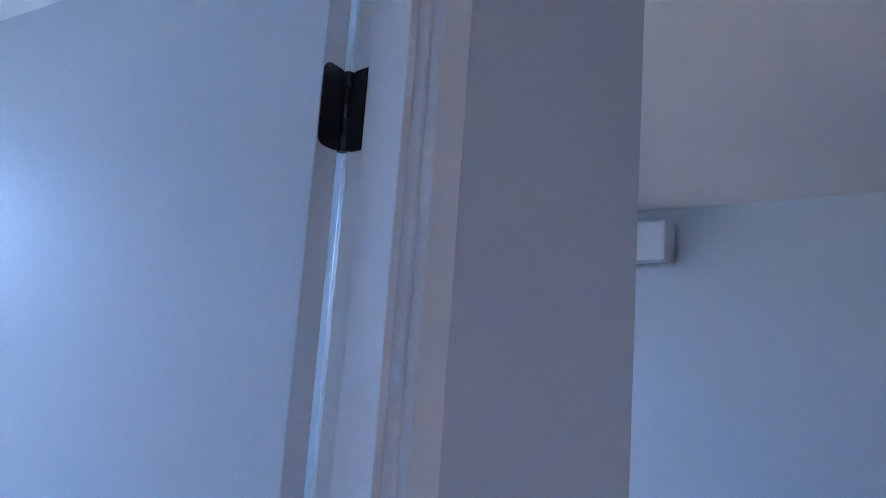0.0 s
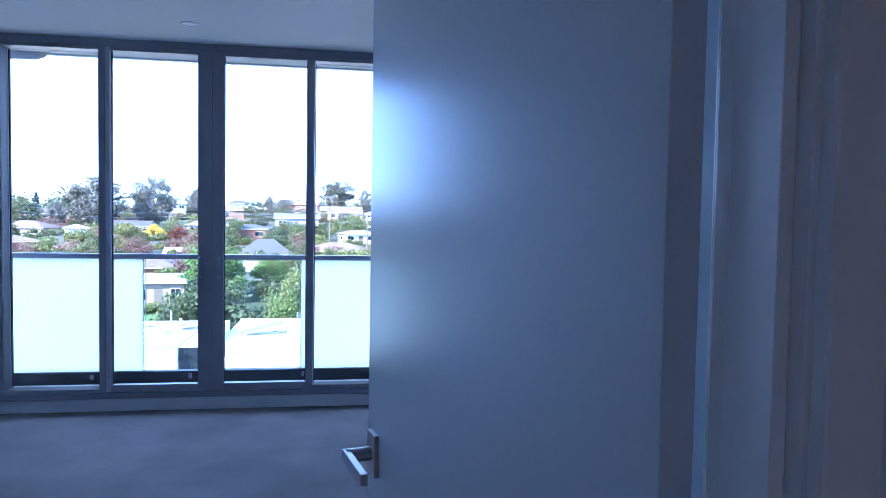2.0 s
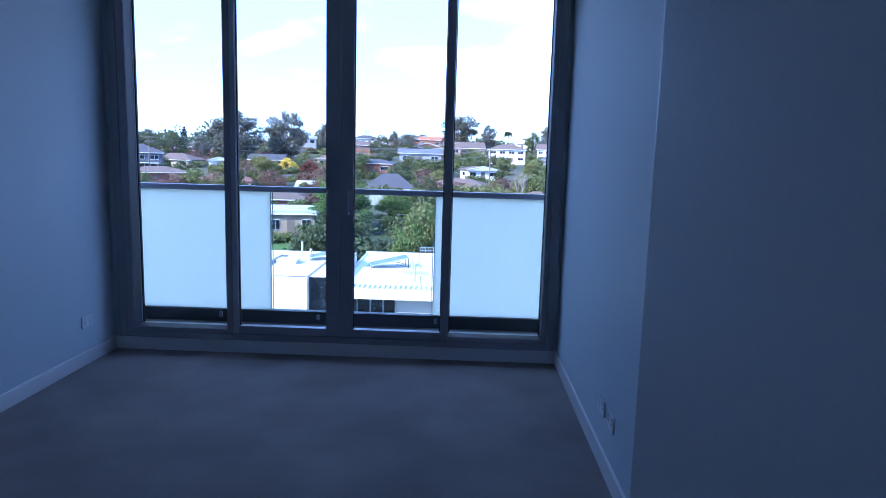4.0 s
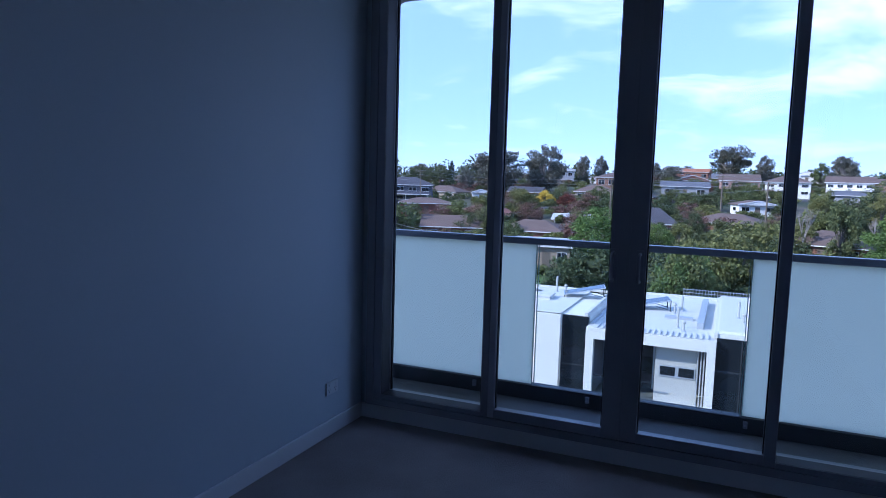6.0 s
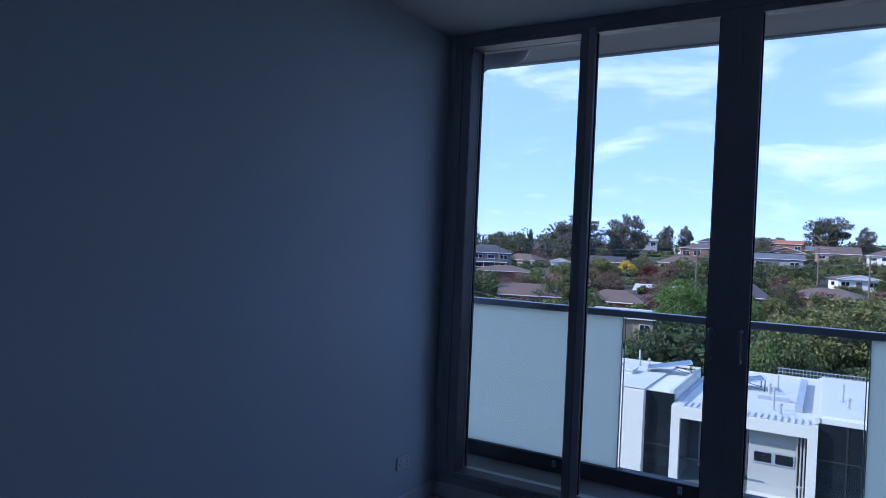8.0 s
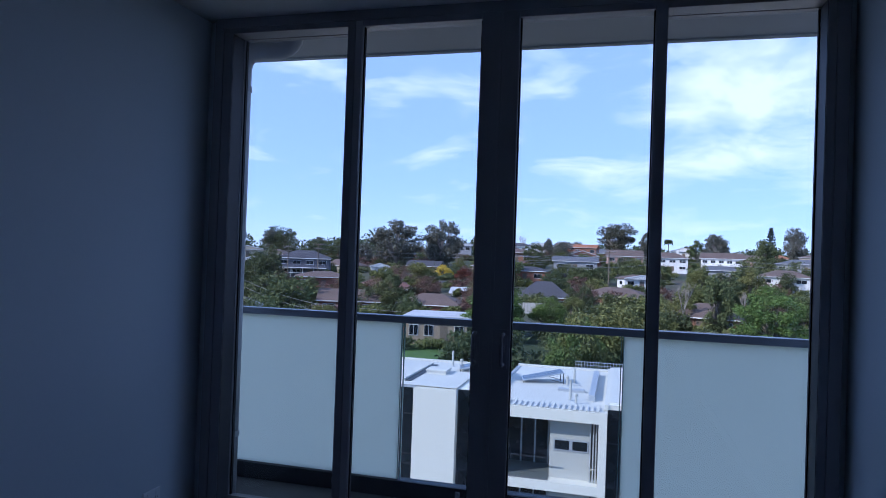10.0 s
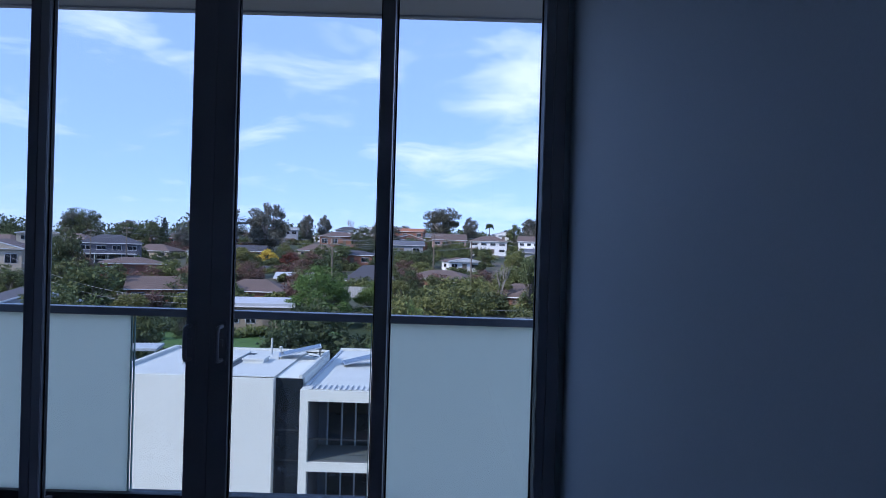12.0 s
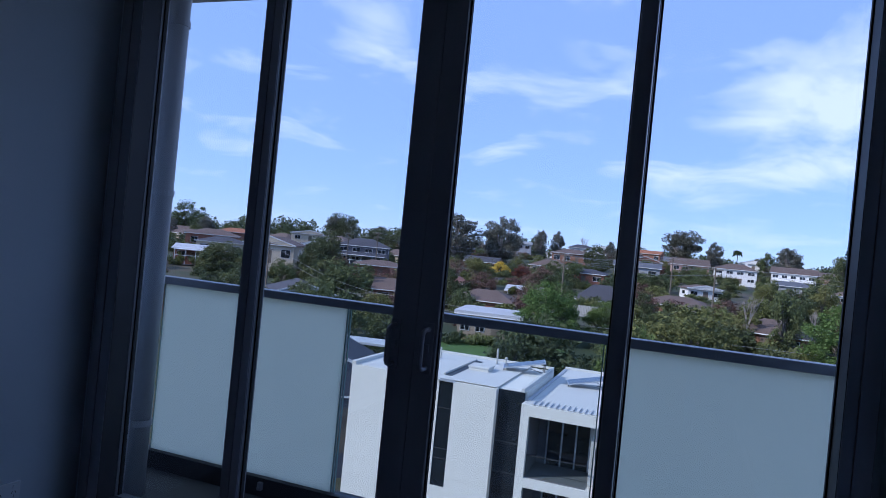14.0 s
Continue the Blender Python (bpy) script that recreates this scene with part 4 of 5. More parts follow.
def house(label, x, y, z, w, h, wall, roof, style="hip", rz=0.0, d=None, rise=0.32, floors=1, bays=3, chimney=False, verandah=False):
    """A suburban house, its front towards local -y: walls, roof with eaves, gutters, windows, door."""
    d = d or w * 0.75
    e = thing("house", label, "house", at=(x, y, z), rz=rz)
    wh = h * (1 - rise)
    if style == "flat":
        wh = h * 0.86
    box("wall", (-w / 2, -d / 2, -2.0), (w / 2, d / 2, wh), wall, e)
    o = 0.45
    bm = bmesh.new()
    a, b = w / 2 + o, d / 2 + o
    if style == "flat":
        bm_box(bm, (-a, -b, wh + 0.002), (a, b, h), 0.04)
    else:
        base_ = [bm.verts.new(p) for p in ((-a, -b, wh), (a, -b, wh), (a, b, wh), (-a, b, wh))]
        low = [bm.verts.new((v.co.x, v.co.y, wh + 0.14)) for v in base_]
        if style == "gable":      # ridge runs front to back, gable to the front
            rg = [bm.verts.new((0, -b, h)), bm.verts.new((0, b, h))]
            fs = [(low[0], low[1], rg[0]), (low[2], low[3], rg[1]), (low[1], low[2], rg[1], rg[0]), (low[3], low[0], rg[0], rg[1])]
        elif style == "side":     # ridge runs across, gables at the ends
            rg = [bm.verts.new((-a, 0, h)), bm.verts.new((a, 0, h))]
            fs = [(low[0], low[1], rg[1], rg[0]), (low[2], low[3], rg[0], rg[1]), (low[3], low[0], rg[0]), (low[1], low[2], rg[1])]
        else:
            k = max(0.3, a - b * 0.9)
            rg = [bm.verts.new((-k, 0, h)), bm.verts.new((k, 0, h))]
            fs = [(low[0], low[1], rg[1], rg[0]), (low[2], low[3], rg[0], rg[1]), (low[3], low[0], rg[0]), (low[1], low[2], rg[1])]
        for f in fs:
            bm.faces.new(f)
        for i in range(4):
            j = (i + 1) % 4
            bm.faces.new((base_[i], base_[j], low[j], low[i]))
        bm.faces.new(base_[::-1])
    rf = part("roof", bm, roof, e)
    if style == "gable":
        bm = bmesh.new()
        v = [bm.verts.new(p) for p in ((-w / 2, -b + 0.12, wh + 0.15), (w / 2, -b + 0.12, wh + 0.15), (0, -b + 0.12, h - 0.12), (-w / 2, -b - 0.03, wh + 0.15), (w / 2, -b - 0.03, wh + 0.15), (0, -b - 0.03, h - 0.12))]
        for f in ((0, 1, 2), (5, 4, 3), (0, 3, 4, 1), (1, 4, 5, 2), (2, 5, 3, 0)):
            bm.faces.new([v[i] for i in f])
        part("gable_wall", bm, wall, e)
        for s in (-1, 1):
            L = math.hypot(a, h - wh - 0.14)
            t_ = Matrix.Translation((s * a / 2, -b - 0.06, (h + wh + 0.14) / 2)) @ Matrix.Rotation(math.atan2((h - wh - 0.14), a) * s, 4, "Y")
            bm = bmesh.new(); bm_box(bm, (-L / 2, -0.05, -0.12), (L / 2, 0.05, 0.06), 0, t_); part("bargeboard", bm, M_FASCIA, e)
    for s in (-1, 1):
        box("gutter", (-a, s * b - 0.06, wh - 0.02), (a, s * b + 0.06, wh + 0.12), M_FASCIA, rf)
    if chimney:
        box("chimney", (w * 0.2, -0.3, h - 1.0), (w * 0.2 + 0.7, 0.4, h + 0.7), wall, rf)
    fh = wh / floors
    for fl in range(floors):
        for k in range(bays):
            cx = -w / 2 + w * (k + 0.5) / bays
            ww = min(1.9, w / bays * 0.62)
            z0, z1 = fl * fh + fh * 0.34, fl * fh + fh * 0.80
            if fl == 0 and k == bays // 2:
                z0, ww = fl * fh + 0.05, 1.0
                dr = box("door", (cx - ww / 2, -d / 2 - 0.03, z0), (cx + ww / 2, -d / 2 - 0.004, z1), M_TIMBER, e)
                continue
            fr = box("window", (cx - ww / 2, -d / 2 - 0.07, z0), (cx + ww / 2, -d / 2 - 0.004, z1), M_FASCIA, e)
            for q in (0, 1):
                box("pane", (cx - ww / 2 + 0.06 + q * (ww / 2 - 0.03), -d / 2 - 0.085, z0 + 0.07), (cx - ww / 2 + 0.06 + q * (ww / 2 - 0.03) + ww / 2 - 0.09, -d / 2 - 0.071, z1 - 0.07), M_DGLASS, fr)
        for s in (-1, 1):
            z0, z1 = fl * fh + fh * 0.36, fl * fh + fh * 0.78
            fr = box("window", (s * w / 2 - 0.06, -0.9, z0), (s * w / 2 + 0.06, 0.9, z1), M_FASCIA, e)
            box("pane", (s * w / 2 - 0.075, -0.8, z0 + 0.07), (s * w / 2 + 0.075, 0.8, z1 - 0.07), M_DGLASS, fr)
    if verandah:
        v = box("verandah_roof", (-w * 0.45, -d / 2 - 2.4, fh * 0.94), (w * 0.45, -d / 2 - 0.01, fh * 0.94 + 0.14), M_FASCIA, e)
        for k in range(5):
            px = -w * 0.43 + w * 0.86 * k / 4
            box("verandah_post", (px - 0.06, -d / 2 - 2.3, -1.0), (px + 0.06, -d / 2 - 2.18, fh * 0.94), M_FASCIA, v)
        box("verandah_rail", (-w * 0.43, -d / 2 - 2.28, 0.85), (w * 0.43, -d / 2 - 2.2, 0.95), M_FASCIA, v)
    return e


house("two-storey pinkish brick house with a brown tiled roof", 3.5, 213, -1.1, 10.4, 6.5, W_PINK, R_TILE, "side", 4, floors=2, bays=4, verandah=True)
house("white two-storey weatherboard house with a brown roof", 15.9, 203, -0.6, 11.0, 5.5, W_WHITE, R_TILE, "hip", -6, floors=2, bays=4, chimney=True)
house("white house with a columned verandah on the ridge", 32.2, 214, -0.5, 11.4, 5.9, W_WHITE, R_TILE, "side", -10, floors=2, bays=5, verandah=True)
house("brown brick house with a low gable on the ridge", -11.5, 229, -0.6, 10.9, 5.6, W_BRICK, R_TILE, "gable", 20, bays=3)
house("small brick house on the skyline", -18.9, 268, 5.0, 7.5, 3.4, W_BRICK, R_TILE, "side", 8)
house("red brick house with a flat gable on the skyline", -10.5, 262, 3.6, 8.5, 4.4, W_BRICK, R_RED, "side", -8)
house("white house with a dark roof on the skyline", -37.2, 266, 3.4, 9.7, 4.6, W_WHITE, R_DARK, "hip", 12, bays=4)
house("boxy pale modern house between tall gums", -57.5, 248, 0.5, 8.0, 6.2, W_GREY, R_PALE, "flat", 10, floors=2, bays=3)
house("orange brick house with a broad grey hip roof", 1.8, 128, -7.0, 12.5, 3.7, W_ORANGE, R_TILE, "hip", -14, rise=0.45)
house("white garden wall and arched porch house", 6.0, 148, -4.0, 7.2, 2.9, W_WHITE, R_TILE, "gable", 18)
house("low brick house with a broad brown tiled hip roof", 14.1, 96, -7.2, 9.5, 3.4, W_ORANGE, R_TILE, "hip", -20, rise=0.55, d=8)
house("low tan brick house with a flat pale metal roof", -20.2, 80.5, -9.5, 7.6, 3.5, W_TAN, R_PALE, "flat", 8, bays=4, d=8)
house("long low house with a pale metal verandah roof", -26.0, 128, -8.2, 8.5, 3.6, W_BRICK, R_PALE, "side", 6, verandah=True)
house("orange brick house half hidden by trees", -38.3, 143, -8.7, 8.1, 3.9, W_ORANGE, R_TILE, "side", -4)
house("cream gabled house with a brown roof", -77.7, 116, -5.0, 9.7, 5.4, W_CREAM, R_TILE, "gable", 22, bays=3, d=13)
house("small white gabled house", -78.3, 132, -3.2, 5.4, 3.3, W_WHITE, R_TILE, "gable", 24)
house("house with an orange terracotta roof", -114.3, 189, -1.2, 12.0, 4.0, W_CREAM, R_RED, "gable", 28)
house("dark grey modern two-storey house with white columns", -74.6, 150, -4.6, 12.5, 6.4, W_DARK, R_DARK, "hip", 22, floors=2, bays=4, verandah=True)
house("small white gabled shed", -57.2, 157, -3.8, 4.4, 3.0, W_WHITE, R_TILE, "gable", 24, bays=1)
house("red brick house with a brown roof among trees", -126.5, 156, -5.2, 14.0, 5.6, W_BRICK, R_TILE, "hip", 34)
house("low house with a dark roof and white gable", -48.6, 80, -8.9, 8.0, 3.7, W_GREY, R_DARK, "gable", 40, rise=0.42, d=9)
house("low brick house with a dark brown roof", -41.0, 100, -8.2, 9.6, 3.7, W_BRICK, R_TILE, "side", 18, rise=0.5)
house("white bungalow with a double garage", 34.7, 146, -2.2, 9.5, 3.2, W_WHITE, R_TILE, "hip", -14, rise=0.45)
house("long brick house on the ridge", 42.5, 232, 0.6, 14.3, 4.6, W_PINK, R_TILE, "hip", -12, bays=5)
house("house with a steep dark hip roof behind a fence", -10.9, 117, -7.4, 8.5, 5.0, W_BRICK, R_DARK, "hip", 6, rise=0.55)
house("red brick house with a terracotta roof", -131, 172, -3.2, 12.1, 4.4, W_ORANGE, R_RED, "hip", 36)
house("low brick house with a pale verandah", -94.3, 113, -6.2, 9.6, 3.2, W_BRICK, R_PALE, "side", 30, verandah=True)
house("grey-roofed house stepping up the slope", -9.1, 174, -1.6, 10.9, 4.2, W_GREY, R_GREY, "side", 4)
house("white cottage on the skyline", -29.9, 281, 5.0, 9.7, 3.6, W_WHITE, R_TILE, "gable", 10)
house("dark-roofed brick house among shrubs", -18.4, 152, -3.6, 9.2, 3.4, W_BRICK, R_DARK, "hip", -6)
house("brown-roofed house among shrubs", -56.4, 122, -6.0, 10.5, 3.6, W_BRICK, R_TILE, "hip", 26)
house("white-gabled cottage on the skyline", 24.5, 252, 3.2, 9.0, 4.2, W_WHITE, R_PALE, "gable", -4)
house("grey house below the skyline", 52.0, 205, -0.6, 12.0, 4.6, W_GREY, R_GREY, "hip", -18, bays=4)
house("pale house high on the ridge", 66.0, 240, 2.0, 12.0, 4.4, W_CREAM, R_TILE, "hip", -16)
house("grey-roofed house below the ridge", 26.0, 172, -2.2, 10.0, 3.6, W_GREY, R_GREY, "hip", -10)
house("brick house with a long roof below the ridge", -31.0, 206, 0.2, 12.0, 4.6, W_ORANGE, R_TILE, "hip", 10, bays=4)
house("low brick house under the yellow tree", -28.5, 106, -8.5, 10.5, 3.6, W_BRICK, R_TILE, "hip", 4, rise=0.5)
house("long brick house with a red-brown roof", -44.5, 126, -7.3, 13.5, 3.7, W_BRICK, paint("red_brown_roof_tiles", (0.17, 0.09, 0.075), 0.25), "hip", 14, rise=0.5)
house("dark-roofed cream house down in the valley", -104, 132, -5.4, 11.0, 4.2, W_CREAM, R_DARK, "hip", 30)

house("dark house with a white bargeboard beside the block", -21.5, 43.5, -13.4, 9.0, 6.6, W_DARK, R_DARK, "gable", 30, rise=0.4, d=11)
cp = thing("carport", "open carport with a pale flat metal roof", "carport", at=(-25.3, 54.5, ground_z(-25.3, 54.5)), rz=12)
box("roof", (-3.2, -1.6, 4.2), (3.2, 1.6, 4.45), R_PALE, cp, bevel=0.05)
for px, py in ((-3, -1.4), (3, -1.4), (-3, 1.4), (3, 1.4)):
    tube("post", (px, py, -0.5), (px, py, 4.2), 0.06, M_FASCIA, cp, seg=8)
fen = thing("paling_fence", "weathered grey timber paling fence along a garden", "fence", at=(-12.0, 104.0, ground_z(-12, 104)), rz=4)
for k in range(40):
    box("paling", (-5 + k * 0.25, -0.02, -0.6), (-5 + k * 0.25 + 0.22, 0.02, 1.7 + 0.04 * math.sin(k * 2.3)), M_CLAD, fen)

# more low roofs among the trees
rng_h = random.Random(11)
near_by = [(o.location.x, o.location.y) for o in scene.objects if o.name.split(".")[0] == "house"]
tones = ((W_BRICK, R_TILE), (W_CREAM, R_TILE), (W_BRICK, R_DARK), (W_WHITE, R_TILE), (W_ORANGE, R_GREY), (W_PINK, R_RED))
for i in range(150):
    r, deg = rng_h.uniform(150, 300), rng_h.uniform(-48, 23)
    x, y = 2.1 + r * math.sin(radians(deg)), -2.9 + r * math.cos(radians(deg))
    if min(math.hypot(x - a, y - b) for a, b in near_by) < 19 or (abs(deg + 14.8) < 3.5 and r < 165) or len(near_by) > 66:
        continue
    wl_, rf_ = tones[i % 6]
    near_by.append((x, y))
    house("low tile-roofed house among hillside trees", x, y, ground_z(x, y) - 0.2, rng_h.uniform(9, 12.5), rng_h.uniform(3.3, 4.2), wl_, rf_, rng_h.choice(("hip", "hip", "side", "gable")), rng_h.uniform(-25, 25), rise=0.48)["group"] = "hillside houses"

# ---- trees ----


def leaf_mat(n, c, v=0.35):
    m = mat(n, c, 0.75, var=0.2, scale=0.8, fine=6, bump=0.0, spec=0.25, island=v)
    nn, ll = m.node_tree.nodes, m.node_tree.links
    b = nn["Principled BSDF"]
    tr = nn.new("ShaderNodeBsdfTranslucent")
    src = b.inputs["Base Color"].links[0].from_socket
    ll.new(src, tr.inputs["Color"])
    mx = nn.new("ShaderNodeMixShader"); mx.inputs[0].default_value = 0.25
    ll.new(b.outputs[0], mx.inputs[1]); ll.new(tr.outputs[0], mx.inputs[2])
    ll.new(mx.outputs[0], nn["Material Output"].inputs[0])
    return m


LEAF = {"hedge": leaf_mat("dark_evergreen_leaves", (0.088, 0.108, 0.048)), "bush": leaf_mat("shrub_leaves", (0.120, 0.140, 0.056)), "round": leaf_mat("bright_green_leaves", (0.115, 0.180, 0.045)),
        "olive": leaf_mat("olive_leaves", (0.165, 0.175, 0.060)), "gum": leaf_mat("eucalypt_leaves", (0.140, 0.142, 0.112)), "umbrella": leaf_mat("spreading_gum_leaves", (0.100, 0.102, 0.070)),
        "yellow": leaf_mat("yellow_autumn_leaves", (0.62, 0.47, 0.08), 0.15), "red": leaf_mat("red_autumn_leaves", (0.17, 0.05, 0.04)), "light": leaf_mat("fresh_green_leaves", (0.15, 0.20, 0.06)),
        "pine": leaf_mat("pine_needles", (0.030, 0.046, 0.034)), "russet": leaf_mat("russet_twigs", (0.17, 0.105, 0.082)), "palm": leaf_mat("palm_fronds", (0.06, 0.08, 0.03)), "bare": M_PALEBARK}
# crown: bottom, number of clumps, leaves a clump, clump size, leaf size, flatness
SHAPE = {"hedge": (0.02, 60, 72, 0.29, 0.024, 0), "bush": (0.02, 54, 72, 0.30, 0.027, 0), "round": (0.02, 110, 110, 0.24, 0.015, 1), "olive": (0.04, 65, 80, 0.28, 0.023, 0), "gum": (0.08, 84, 95, 0.25, 0.021, 0),
         "umbrella": (0.30, 70, 90, 0.25, 0.020, 2), "yellow": (0.05, 40, 75, 0.30, 0.034, 0), "red": (0.05, 36, 75, 0.30, 0.034, 0), "light": (0.08, 80, 90, 0.25, 0.019, 0), "pine": (0.10, 0, 0, 0, 0.04, 0), "russet": (0.04, 60, 75, 0.30, 0.020, 0), "palm": (0.8, 0, 0, 0, 0.05, 0), "bare": (0.3, 0, 0, 0, 0, 0)}
TREE_LABEL = {"hedge": "dense dark green evergreen tree", "bush": "bushy mid-green garden tree among houses", "round": "dome-shaped bright green leafy tree", "olive": "olive-green loose-leaved garden tree", "gum": "tall grey-green gum tree with an open crown",
              "umbrella": "large spreading gum with a flat-topped crown", "yellow": "small tree in bright yellow autumn leaf", "red": "small tree in dark red leaf", "light": "light green leafy tree beside the street",
              "pine": "tall dark conifer in tiers", "russet": "leafless russet-brown garden tree of fine twigs", "palm": "tall thin palm on the skyline", "bare": "bare winter tree with pale branches"}


def quads(rng, centres, size, flat=0.5):
    """Leaf quads of random turn round the centres."""
    n = len(centres)
    a = rng.normal(size=(n, 3)); a /= np.linalg.norm(a, axis=1)[:, None]
    b = rng.normal(size=(n, 3)); b -= a * (a * b).sum(1)[:, None]; b /= np.linalg.norm(b, axis=1)[:, None]
    s = size * rng.uniform(0.6, 1.5, n)[:, None]
    v = np.stack([centres - a * s, centres - b * s * 0.55, centres + a * s, centres + b * s * 0.55], 1).reshape(-1, 3)
    return v, [(4 * i, 4 * i + 1, 4 * i + 2, 4 * i + 3) for i in range(n)]


def tree_meshes(kind, seed):
    """Trunk and crown of one tree, of height 1 and width 1."""
    rng = np.random.default_rng(seed)
    bottom, clumps, per, cs, ls, flat = SHAPE[kind]
    tb = bmesh.new()
    pts, faces = np.zeros((0, 3)), []
    if kind == "bare":
        def limb(a, d, l, r, depth):
            b = a + d * l
            bm_cyl(tb, a, b, r, r * 0.65, 5)
            if depth:
                for _ in range(3 if depth > 1 else 4):
                    q = (d + Vector(rng.normal(0, 0.42, 3)) * Vector((1, 1, 0.35)) + Vector((0, 0, 0.25))).normalized()
                    limb(a + d * l * rng.uniform(0.55, 1.0), q, l * rng.uniform(0.55, 0.8), r * 0.55, depth - 1)
        limb(Vector((0, 0, 0)), Vector((0, 0, 1)), 0.36, 0.03, 4)
    elif kind == "palm":
        bm_cyl(tb, (0, 0, 0), (0, 0, 0.85), 0.06, 0.045, 8)
        c = []
        for k in range(26):
            a = rng.uniform(0, math.tau); up = rng.uniform(-0.3, 0.9)
            for s in np.linspace(0.05, 1, 30):
                c.append((math.cos(a) * s * 0.48 + rng.normal(0, .02), math.sin(a) * s * 0.48 + rng.normal(0, .02), 0.86 + up * s * 0.13 - s * s * 0.10))
        pts, faces = quads(rng, np.array(c), 0.05)
    elif kind == "pine":
        bm_cyl(tb, (0, 0, 0), (0, 0, 0.97), 0.05, 0.008, 8)
        c = []
        for tier in range(13):
            z = 0.1 + 0.87 * tier / 13
            rad = 0.5 * (1 - z) ** 0.8 + 0.03
            for k in range(9):
                a = k * math.tau / 9 + rng.uniform(-.2, .2)
                for s in np.linspace(0.1, 1, 13):
                    c.append((math.cos(a) * rad * s, math.sin(a) * rad * s, z + 0.03 * s + rng.normal(0, .008)))
        pts, faces = quads(rng, np.array(c), 0.035)
    else:
        bm_cyl(tb, (0, 0, -0.05), (0, 0, max(0.28, bottom)), 0.045, 0.03, 8)
        cen = []
        while len(cen) < clumps:
            p = rng.uniform(-1, 1, 3)
            if np.linalg.norm(p) > 1 or np.linalg.norm(p) < 0.42:
                continue
            z = bottom + (1 - bottom) * (p[2] * 0.5 + 0.5)
            k = 1.0
            if flat == 2:
                k = 0.75 + 0.35 * (z - bottom) / (1 - bottom)
            if flat == 1 and p[2] < -0.2:
                k = 1.1
            cen.append((p[0] * 0.42 * k, p[1] * 0.42 * k, min(0.95, max(bottom + 0.05, z))))
        cen = np.array(cen)
        allc = []
        for c in cen:
            rad = cs * rng.uniform(0.55, 1.1)
            q = rng.normal(size=(per, 3)); q /= np.linalg.norm(q, axis=1)[:, None]
            q *= rad * rng.uniform(0.35, 1.0, per)[:, None] * 0.6
            q[:, 2] *= 0.75
            allc.append(c + q)
        pts, faces = quads(rng, np.concatenate(allc), ls)
        pts[:, 2] = np.maximum(pts[:, 2], 0.0)
        for c in cen[::3 if kind not in ("gum", "umbrella") else 2]:
            mid = Vector((c[0] * 0.35, c[1] * 0.35, max(0.2, bottom) + 0.35 * (c[2] - bottom)))
            bm_cyl(tb, (0, 0, max(0.18, bottom * 0.8)), mid, 0.022, 0.014, 5)
            bm_cyl(tb, mid, Vector(c), 0.014, 0.004, 5)
    me = None
    if len(pts):
        me = bpy.data.meshes.new("crown")
        me.from_pydata(pts.tolist(), [], faces)
        me.materials.append(LEAF[kind])
    return tb, me


PROTO = {}


def tree(kind, x, y, h, w, seed, turn):
    """A tree of height h and crown width w, standing on the ground."""
    key = (kind, seed)
    top = ground_z(x, y) + h
    hh = max(h, 0.85 * w)
    m = Matrix.Translation((x, y, top - hh)) @ Matrix.Rotation(turn, 4, "Z") @ Matrix.Diagonal((w, w, hh, 1))
    if key in PROTO:
        return copy_thing(PROTO[key], m)
    e = thing("tree", TREE_LABEL[kind], "tree", kind + " trees" if kind not in ("yellow", "red", "palm") else "")
    tb, me = tree_meshes(kind, seed)
    part("trunk", tb, M_PALEBARK if kind in ("gum", "umbrella", "bare") else M_BARK, e)
    if me is not None:
        c = new("crown", me)
        c.parent = e
    PROTO[key] = e
    return copy_thing(e, m)


